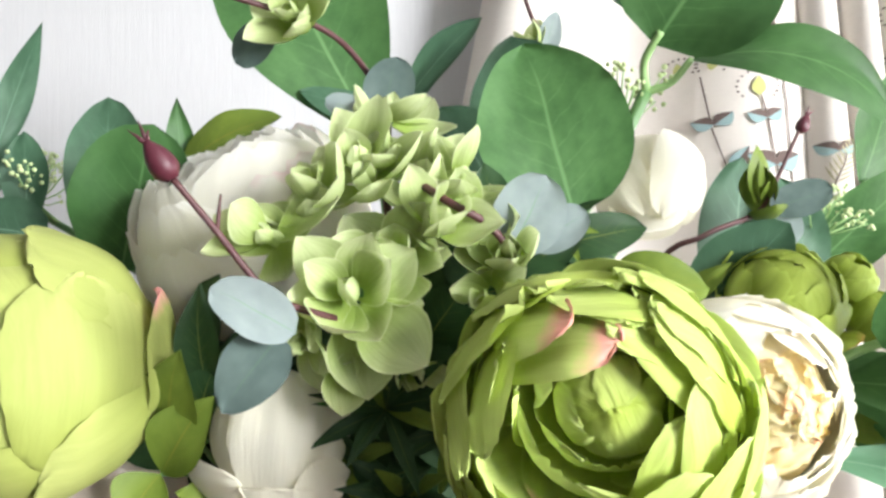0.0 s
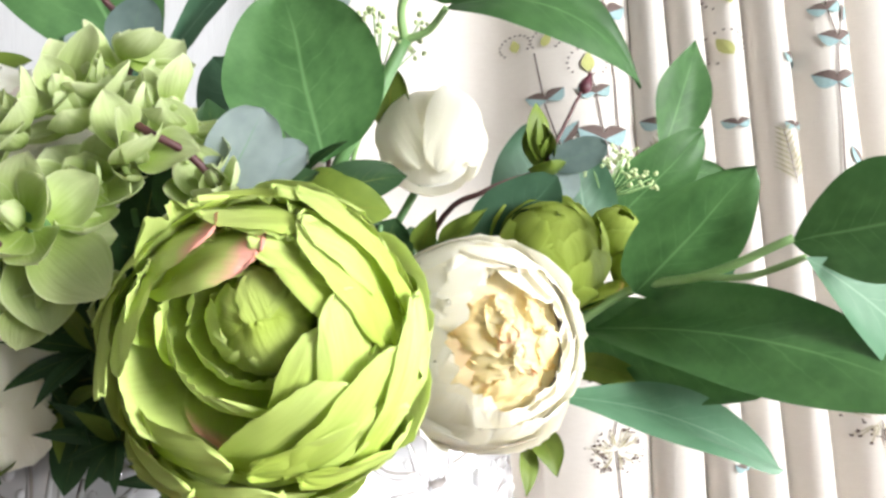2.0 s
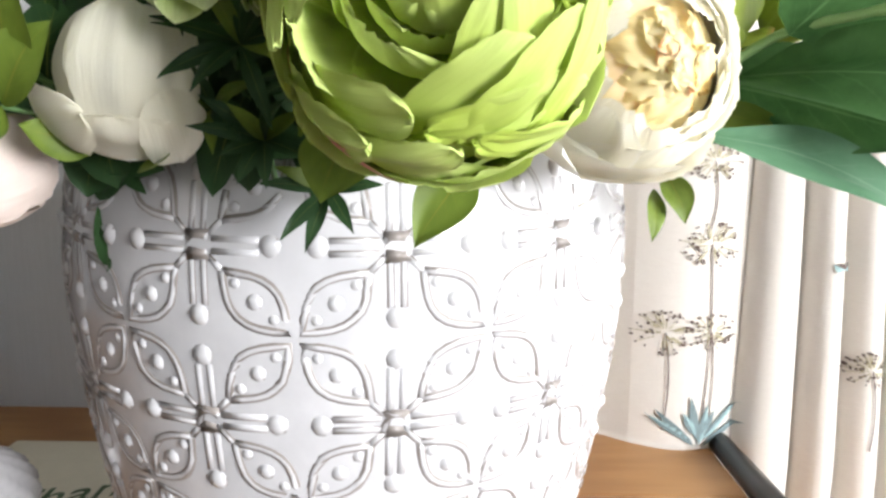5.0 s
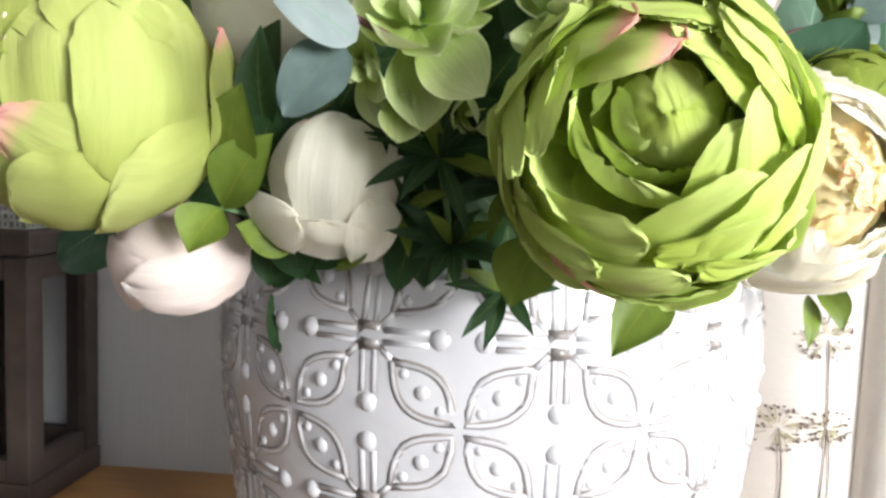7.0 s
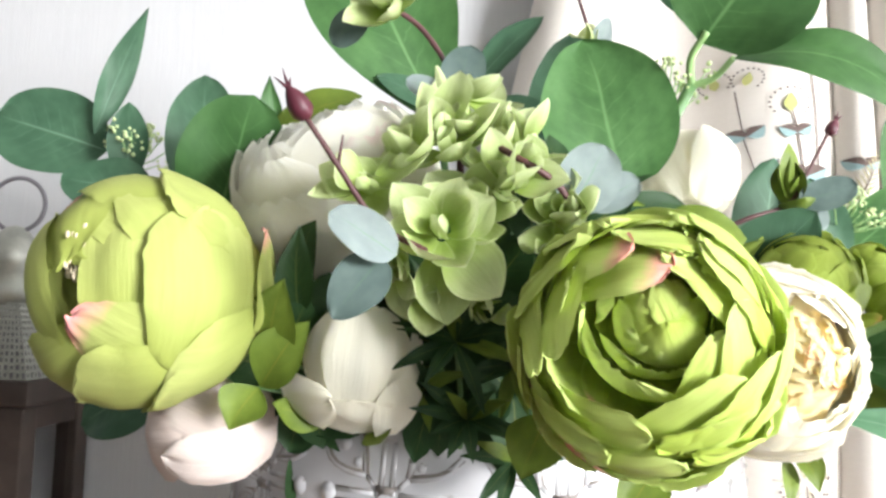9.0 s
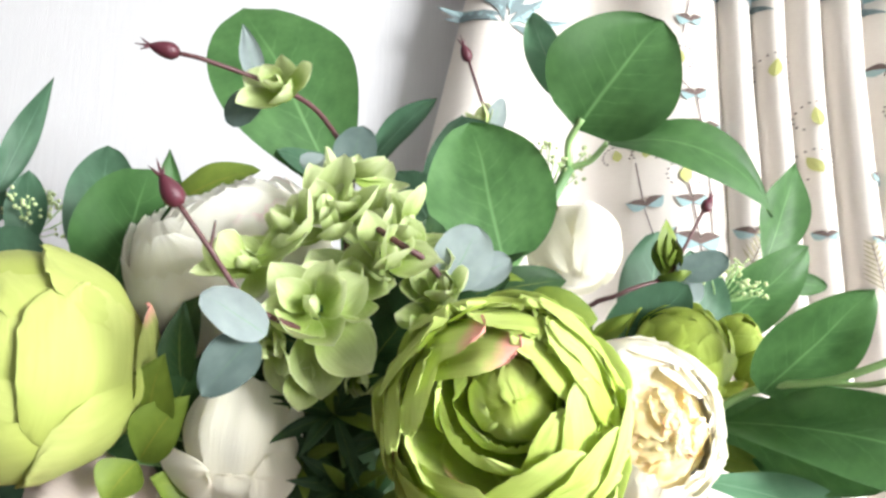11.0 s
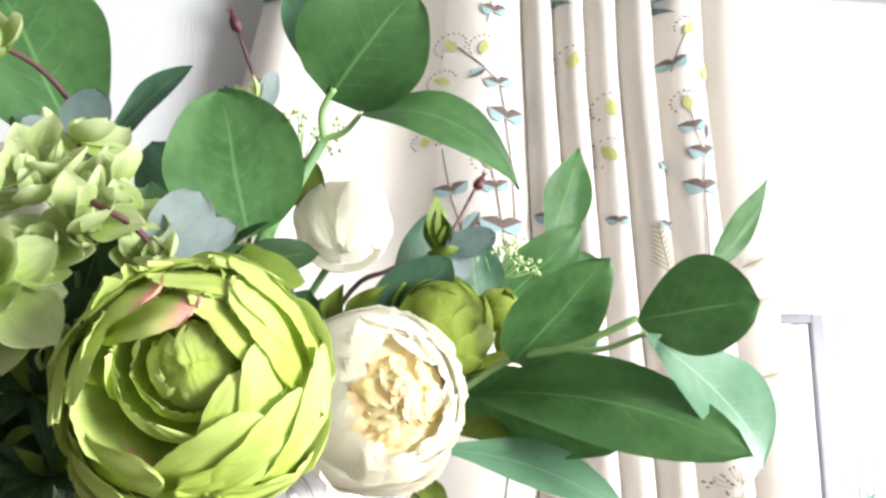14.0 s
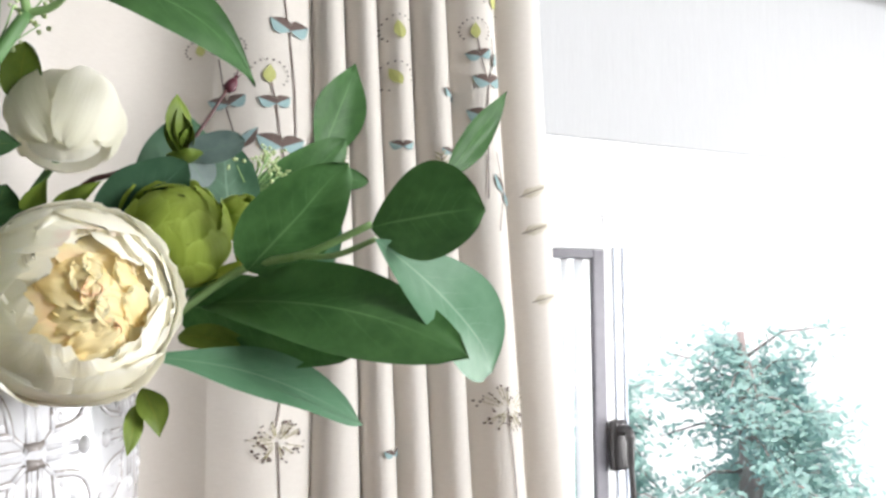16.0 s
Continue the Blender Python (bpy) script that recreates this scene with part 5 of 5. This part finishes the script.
# back right spray
sp = thing("eucalyptus_spray", root(0.08, 0.0), "artificial eucalyptus spray with pointed bluish leaves", "foliage", "foliage sprays")
stalk(sp, [root(0.08, 0.0), (0.20, 0.58, 1.14), (0.28, 0.61, 1.19), (0.343, 0.645, 1.245)], 0.0035, 0.002, "stem")
leaf(sp, (0.338, 0.647, 1.240), (0.378, 0.661, 1.344), 0.052, "leaf", (0.3, -1, 0.1), shape="lance", bend=0.04, fold=0.2)
leaf(sp, (0.262, 0.588, 1.165), (0.343, 0.570, 1.244), 0.050, "leaf", (0.1, -1, 0.25), shape="ovate", bend=0.05, fold=0.2)
leaf(sp, (0.330, 0.60, 1.218), (0.372, 0.60, 1.215), 0.022, "leaf", (0, -1, 0.2), shape="ovate")
leaf(sp, (0.195, 0.55, 1.15), (0.212, 0.56, 1.252), 0.062, "leaf_blue", (0.25, -1, 0.1), shape="ovate", bend=0.04)
leaf(sp, (0.245, 0.55, 1.155), (0.237, 0.55, 1.235), 0.050, "leaf_blue", (0.1, -1, 0.1), shape="ovate", bend=0.03)
leaf(sp, (0.175, 0.50, 1.155), (0.235, 0.52, 1.175), 0.040, "leaf_blue", (0, -1, 0.4), shape="ovate")
leaf(sp, (0.155, 0.48, 1.145), (0.205, 0.46, 1.195), 0.050, "leaf_blue", (0, -1, 0.3), shape="ovate")

# left spray
sp = thing("eucalyptus_spray", root(-0.08, -0.01), "artificial eucalyptus spray with rounded dark green leaves", "foliage", "foliage sprays")
stalk(sp, [root(-0.08, -0.01), (-0.16, 0.52, 1.14), (-0.22, 0.50, 1.19), (-0.285, 0.495, 1.228)], 0.0035, 0.002, "stem")
leaf(sp, (-0.285, 0.495, 1.235), (-0.372, 0.495, 1.262), 0.068, "leaf_blue", (0.1, -1, 0.2), shape="round", bend=0.04)
leaf(sp, (-0.290, 0.485, 1.245), (-0.2535, 0.480, 1.338), 0.022, "leaf_blue", (0.6, -0.8, 0.1), shape="lance", bend=-0.14)
leaf(sp, (-0.258, 0.475, 1.195), (-0.258, 0.47, 1.265), 0.028, "leaf_blue", (0.3, -1, 0.1), shape="paddle")
leaf(sp, (-0.195, 0.46, 1.195), (-0.205, 0.47, 1.285), 0.052, "leaf_blue", (0.2, -1, 0.1), shape="ovate", bend=0.04)
leaf(sp, (-0.172, 0.42, 1.175), (-0.145, 0.40, 1.250), 0.066, "leaf", (0.2, -1, 0.2), shape="round", bend=0.05)
leaf(sp, (-0.225, 0.44, 1.195), (-0.285, 0.44, 1.205), 0.042, "leaf_blue", (0, -1, 0.5), shape="ovate", bend=0.05)
leaf(sp, (-0.20, 0.43, 1.08), (-0.265, 0.45, 1.045), 0.050, "leaf_blue", (0, -1, 0.4), shape="ovate", bend=0.05)
leaf(sp, (-0.15, 0.45, 1.22), (-0.150, 0.44, 1.275), 0.018, "leaf", (0.5, -1, 0.1), shape="lance")
leaf(sp, (-0.145, 0.44, 1.235), (-0.088, 0.44, 1.262), 0.030, "leaf_lime", (0, -1, 0.6), shape="ovate", bend=0.1)


# ---- twigs with bracts, buds and round leaves ----
def rosette(parent, at, axis, size, count, seed, material="bract", spread=62, name="bract"):
    """A cluster of cupped bracts round an axis."""
    rnd = random.Random(seed)
    ax = Vector(axis).normalized()
    q = Vector((0, 0, 1)).rotation_difference(ax)
    for i in range(count + 3):
        ring = 0 if i < count * 0.55 else 1 if i < count else 2
        a = math.tau * (i * 0.381966 + rnd.uniform(-0.03, 0.03))
        tilt = radians((spread, spread * 0.45, 14)[ring] + rnd.uniform(-32, 32) * (1, 1, 0.4)[ring])
        d = q @ Vector((math.sin(tilt) * math.cos(a), math.sin(tilt) * math.sin(a), math.cos(tilt)))
        ln = size * rnd.uniform(0.8, 1.25) * (1, 0.85, 0.5)[ring]
        b = Vector(at) + d * 0.003 + ax * rnd.uniform(-0.012, 0.003) * (1 if ring < 2 else 0)
        leaf(parent, b, b + d * ln, ln * rnd.uniform(0.60, 0.80), material, ax * 1.0 - d * 0.3, name, shape="bract", bend=rnd.uniform(-0.22, -0.04), fold=0.5, wave=0.05, tipbend=rnd.uniform(0.0, 0.14), nu=6, nv=10)


def bud(parent, base, tip, r=0.006):
    b, t = Vector(base) - parent.location, Vector(tip) - parent.location
    d = t - b
    pts = [b + d * s for s in (0, 0.08, 0.2, 0.4, 0.6, 0.8, 0.92, 1.0)]
    part("rosehip", sweep(pts, [r * 0.45, r * 0.7, r * 0.98, r, r * 0.88, r * 0.6, r * 0.35, r * 0.2], 10), M["rosebud"], parent, "dark red pointed bud")
    for k in range(4):
        side = Vector((math.cos(k * 1.57), 0.2, math.sin(k * 1.57))) * r * 0.7
        part("sepal_tip", sweep([t - d * 0.1, t + d * 0.12 + side * 0.5, t + d * 0.3 + side], [r * 0.2, r * 0.13, r * 0.03], 5), M["rosebud"], parent)


# front twig
tw = thing("bract_twig", root(-0.01, -0.08), "artificial twig with pale green bract clusters and a dark red bud", "foliage", "twigs")
stalk(tw, [root(-0.01, -0.08), (-0.015, 0.38, 1.10), (-0.020, 0.31, 1.15), (-0.020, 0.285, 1.16)], 0.003, 0.0025, "stem")
stalk(tw, [(-0.030, 0.285, 1.150), (-0.048, 0.265, 1.159), (-0.064, 0.252, 1.182), (-0.0735, 0.244, 1.196)], 0.0014, 0.0011, "twig", "twig", label="thin red-brown twig")
bud(tw, (-0.0735, 0.244, 1.196), (-0.0805, 0.2395, 1.2075), 0.0046)
stalk(tw, [(-0.0625, 0.253, 1.180), (-0.061, 0.252, 1.192)], 0.0009, 0.0004, "twig", "thorn")
rosette(tw, (-0.024, 0.290, 1.157), (0.05, -0.92, 0.25), 0.029, 12, 2, spread=84)
rosette(tw, (-0.012, 0.318, 1.172), (0.1, -0.8, 0.4), 0.027, 8, 51, spread=66)
rosette(tw, (-0.044, 0.324, 1.198), (-0.2, -0.7, 0.6), 0.027, 8, 52, spread=66)
rosette(tw, (0.000, 0.340, 1.200), (0.1, -0.6, 0.6), 0.026, 8, 53, spread=64)
rosette(tw, (0.022, 0.338, 1.186), (0.2, -0.8, 0.3), 0.022, 7, 54, spread=60)
rosette(tw, (0.004, 0.318, 1.183), (0.30, -0.80, 0.35), 0.024, 10, 5, spread=34)
rosette(tw, (-0.060, 0.318, 1.180), (-0.45, -0.65, 0.5), 0.026, 8, 36, spread=55)
rosette(tw, (-0.026, 0.336, 1.210), (-0.25, -0.55, 0.75), 0.028, 8, 33, spread=56)
rosette(tw, (0.013, 0.336, 1.205), (0.25, -0.5, 0.8), 0.024, 8, 6, spread=46)
rosette(tw, (-0.046, 0.306, 1.145), (-0.2, -0.75, -0.55), 0.021, 6, 4, spread=50)
rosette(tw, (-0.030, 0.312, 1.136), (0.1, -0.8, -0.5), 0.021, 6, 7, spread=50)
rosette(tw, (-0.006, 0.326, 1.130), (0.3, -0.8, -0.4), 0.020, 5, 8, spread=45)
leaf(tw, (-0.040, 0.266, 1.146), (-0.066, 0.256, 1.162), 0.019, "leaf_grey", (0.1, -1, 0.3), shape="round", bend=0.05, name="round_leaf")
leaf(tw, (-0.046, 0.270, 1.146), (-0.065, 0.264, 1.120), 0.023, "leaf_slate", (0.1, -1, 0.2), shape="ovate", bend=0.05, name="round_leaf")
stalk(tw, [(0.0, 0.318, 1.203), (0.012, 0.308, 1.194), (0.026, 0.312, 1.186), (0.036, 0.318, 1.175)], 0.0018, 0.0016, "twig", "twig")
rosette(tw, (0.034, 0.328, 1.172), (0.0, -0.85, 0.35), 0.027, 5, 9, spread=42)
rosette(tw, (0.026, 0.332, 1.158), (-0.35, -0.8, -0.2), 0.022, 4, 19, spread=50)
leaf(tw, (0.036, 0.333, 1.175), (0.052, 0.333, 1.208), 0.031, "leaf_grey", (0.1, -1, 0.15), shape="round", bend=0.03, name="round_leaf")
leaf(tw, (0.045, 0.337, 1.178), (0.070, 0.338, 1.192), 0.020, "leaf_grey", (0.1, -1, 0.4), shape="round", name="round_leaf")

# climbing twig
tw = thing("bract_twig", root(-0.02, -0.05), "artificial twig with bract clusters, round grey leaves and a bud", "foliage", "twigs")
stalk(tw, [root(-0.02, -0.05), (-0.018, 0.42, 1.12), (-0.020, 0.37, 1.20), (-0.022, 0.395, 1.245), (-0.028, 0.42, 1.268), (-0.045, 0.40, 1.290), (-0.065, 0.375, 1.296), (-0.100, 0.350, 1.301), (-0.115, 0.345, 1.303)], 0.0024, 0.0013, "twig", "twig", label="thin red-brown twig")
bud(tw, (-0.115, 0.345, 1.303), (-0.130, 0.340, 1.305), 0.0048)
rosette(tw, (-0.020, 0.350, 1.216), (0.0, -0.5, 0.8), 0.032, 6, 12, spread=34)
rosette(tw, (-0.022, 0.385, 1.242), (0.3, -0.5, 0.8), 0.030, 6, 13, spread=60)
rosette(tw, (-0.062, 0.372, 1.292), (-0.3, -0.75, 0.2), 0.024, 8, 14, spread=58)
leaf(tw, (-0.024, 0.400, 1.250), (-0.019, 0.405, 1.284), 0.027, "leaf_slate", (0.1, -1, 0.1), shape="round", name="round_leaf")
leaf(tw, (-0.026, 0.400, 1.246), (-0.055, 0.40, 1.262), 0.018, "leaf_grey", (0.1, -1, 0.4), shape="round", name="round_leaf")
leaf(tw, (-0.075, 0.375, 1.293), (-0.096, 0.380, 1.275), 0.022, "leaf_slate", (0, -1, 0.2), shape="round", name="round_leaf")
leaf(tw, (-0.078, 0.38, 1.295), (-0.092, 0.385, 1.340), 0.014, "leaf_grey", (0.2, -1, 0.1), shape="lance", name="round_leaf")

# back twig
tw = thing("bract_twig", root(0.03, 0.02), "artificial twig with a dark bud and grey leaf", "foliage", "twigs")
stalk(tw, [root(0.03, 0.02), (0.06, 0.55, 1.20), (0.0735, 0.531, 1.320), (0.063, 0.52, 1.345), (0.052, 0.512, 1.374)], 0.0022, 0.0012, "twig", "twig", label="thin red-brown twig")
bud(tw, (0.052, 0.512, 1.374), (0.0465, 0.509, 1.387), 0.0045)
leaf(tw, (0.070, 0.525, 1.318), (0.080, 0.52, 1.348), 0.017, "leaf_grey", (0.3, -1, 0.1), shape="ovate", name="round_leaf")
rosette(tw, (0.066, 0.528, 1.318), (-0.3, -0.4, 0.7), 0.026, 5, 22, spread=45)

# right twig
tw = thing("bract_twig", root(0.06, -0.02), "artificial twig with round grey leaves and a dark bud", "foliage", "twigs")
stalk(tw, [root(0.06, -0.02), (0.13, 0.505, 1.165), (0.165, 0.495, 1.192), (0.201, 0.503, 1.206), (0.215, 0.508, 1.225), (0.236, 0.516, 1.262)], 0.0022, 0.0012, "twig", "twig", label="thin red-brown twig")
bud(tw, (0.236, 0.516, 1.260), (0.2425, 0.518, 1.272), 0.0045)
leaf(tw, (0.206, 0.498, 1.207), (0.222, 0.495, 1.186), 0.026, "leaf_grey", (0, -1, 0.1), shape="round", name="round_leaf")
leaf(tw, (0.208, 0.498, 1.208), (0.246, 0.495, 1.220), 0.024, "leaf_slate", (0, -1, 0.3), shape="round", name="round_leaf")
rosette(tw, (0.205, 0.508, 1.212), (-0.1, -0.4, 0.9), 0.034, 4, 31, "leaf_lime", spread=22)


# ---- berry sprays and spiky leaves ----
def berries(at, up, foot, reach, count, seed):
    ob = thing("berry_spray", foot, "small pale green artificial berry cluster on thin stalks", "foliage", "berry sprays")
    stalk(ob, [foot, Vector(foot).lerp(Vector(at), 0.6) + Vector((0, 0, 0.01)), at], 0.0016, 0.0012, "stem_pale")
    rnd = random.Random(seed)
    u = Vector(up).normalized()
    fine, beads = bmesh.new(), bmesh.new()
    for k in range(count):
        d = (u + Vector([rnd.gauss(0, 0.5) for _ in range(3)])).normalized()
        tip = Vector(at) - ob.location + d * reach * rnd.uniform(0.6, 1)
        sweep([Vector(at) - ob.location, (Vector(at) - ob.location + tip) / 2 + Vector((0, 0, -0.002)), tip], 0.0005, 4, fine)
        for q in range(5):
            ball(beads, tip + Vector([rnd.gauss(0, 0.0026) for _ in range(3)]), rnd.uniform(0.0011, 0.0018), 6)
    tagged(part("stalk_tuft", fine, M["stem_pale"], ob), kind="stuff")
    tagged(part("berry_cluster", beads, M["berry"], ob, "tiny pale green berries"), kind="stuff")
    return ob


berries((-0.262, 0.49, 1.222), (0.0, -0.3, 1), root(-0.09, 0.01), 0.036, 22, 1)
berries((0.100, 0.424, 1.246), (-0.15, -0.2, 1), root(0.03, -0.05), 0.040, 18, 2)
berries((0.262, 0.565, 1.195), (0.6, -0.2, 0.8), root(0.08, 0.01), 0.042, 20, 3)


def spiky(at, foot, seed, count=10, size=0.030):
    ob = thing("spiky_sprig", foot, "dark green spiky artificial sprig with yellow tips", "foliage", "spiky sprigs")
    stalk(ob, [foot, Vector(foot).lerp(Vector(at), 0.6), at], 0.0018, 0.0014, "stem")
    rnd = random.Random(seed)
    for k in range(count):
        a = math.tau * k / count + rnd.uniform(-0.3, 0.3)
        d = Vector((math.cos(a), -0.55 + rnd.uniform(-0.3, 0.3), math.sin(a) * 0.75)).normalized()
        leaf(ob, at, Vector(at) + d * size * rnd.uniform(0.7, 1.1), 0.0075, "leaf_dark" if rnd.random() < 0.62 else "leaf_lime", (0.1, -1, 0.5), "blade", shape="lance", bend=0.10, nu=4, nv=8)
    return ob


spiky((-0.012, 0.345, 1.072), root(-0.02, -0.12), 1)
spiky((-0.018, 0.335, 1.110), root(-0.01, -0.11), 2, 10, 0.040)
spiky((0.010, 0.350, 1.098), root(0.0, -0.11), 3)
spiky((-0.035, 0.350, 1.085), root(-0.03, -0.11), 4, 8)
spiky((0.012, 0.360, 1.050), root(0.0, -0.13), 6, 8)
spiky((-0.030, 0.37, 1.13), root(-0.03, -0.09), 7, 9, 0.04)
spiky((0.062, 0.40, 1.190), root(0.03, -0.08), 8, 7, 0.03)

# small lime leaves among the flowers
for k, (b, t, w, lab) in enumerate((
        ((-0.110, 0.335, 1.10), (-0.100, 0.318, 1.138), 0.030, "leaf_lime"),
        ((-0.112, 0.330, 1.085), (-0.088, 0.325, 1.118), 0.028, "leaf_lime"),
        ((-0.113, 0.330, 1.085), (-0.124, 0.320, 1.066), 0.026, "leaf_lime"),
        ((0.120, 0.43, 1.150), (0.128, 0.41, 1.172), 0.014, "leaf_lime"),
        ((0.130, 0.43, 1.150), (0.155, 0.41, 1.172), 0.014, "leaf_lime"),
        ((0.060, 0.42, 1.165), (0.048, 0.40, 1.195), 0.016, "leaf_lime"),
        ((-0.10, 0.35, 1.12), (-0.098, 0.335, 1.165), 0.020, "leaf_dark"),
        ((-0.01, 0.36, 1.10), (-0.005, 0.345, 1.135), 0.026, "leaf_dark"))):
    f = thing("flower_leaf", root(-0.02 + 0.01 * k, -0.09), "small yellow-green artificial leaf among the flowers", "foliage", "small leaves")
    leaf(f, b, t, w, lab, shape="lance", bend=0.12, fold=0.3)
    stalk(f, [f.location, Vector(b).lerp(f.location, 0.4) + Vector((0, 0, 0.01)), b], 0.0014, 0.001, "stem")

# filler foliage added deep between the flowers, coloured dark for the shade there
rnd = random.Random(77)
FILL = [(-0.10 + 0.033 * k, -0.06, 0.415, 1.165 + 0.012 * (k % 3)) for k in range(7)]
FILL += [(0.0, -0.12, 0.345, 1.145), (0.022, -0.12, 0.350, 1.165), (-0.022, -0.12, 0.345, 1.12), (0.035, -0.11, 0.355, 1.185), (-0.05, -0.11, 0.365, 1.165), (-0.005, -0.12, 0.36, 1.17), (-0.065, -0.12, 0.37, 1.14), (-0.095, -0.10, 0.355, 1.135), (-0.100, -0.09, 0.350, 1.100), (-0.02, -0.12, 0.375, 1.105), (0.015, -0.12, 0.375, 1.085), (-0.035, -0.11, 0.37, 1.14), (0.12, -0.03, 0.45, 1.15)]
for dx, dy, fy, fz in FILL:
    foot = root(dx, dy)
    f = thing("gap_shade_foliage", foot, "added filler leaves, coloured dark as shade between the flowers", "foliage", "filler foliage")
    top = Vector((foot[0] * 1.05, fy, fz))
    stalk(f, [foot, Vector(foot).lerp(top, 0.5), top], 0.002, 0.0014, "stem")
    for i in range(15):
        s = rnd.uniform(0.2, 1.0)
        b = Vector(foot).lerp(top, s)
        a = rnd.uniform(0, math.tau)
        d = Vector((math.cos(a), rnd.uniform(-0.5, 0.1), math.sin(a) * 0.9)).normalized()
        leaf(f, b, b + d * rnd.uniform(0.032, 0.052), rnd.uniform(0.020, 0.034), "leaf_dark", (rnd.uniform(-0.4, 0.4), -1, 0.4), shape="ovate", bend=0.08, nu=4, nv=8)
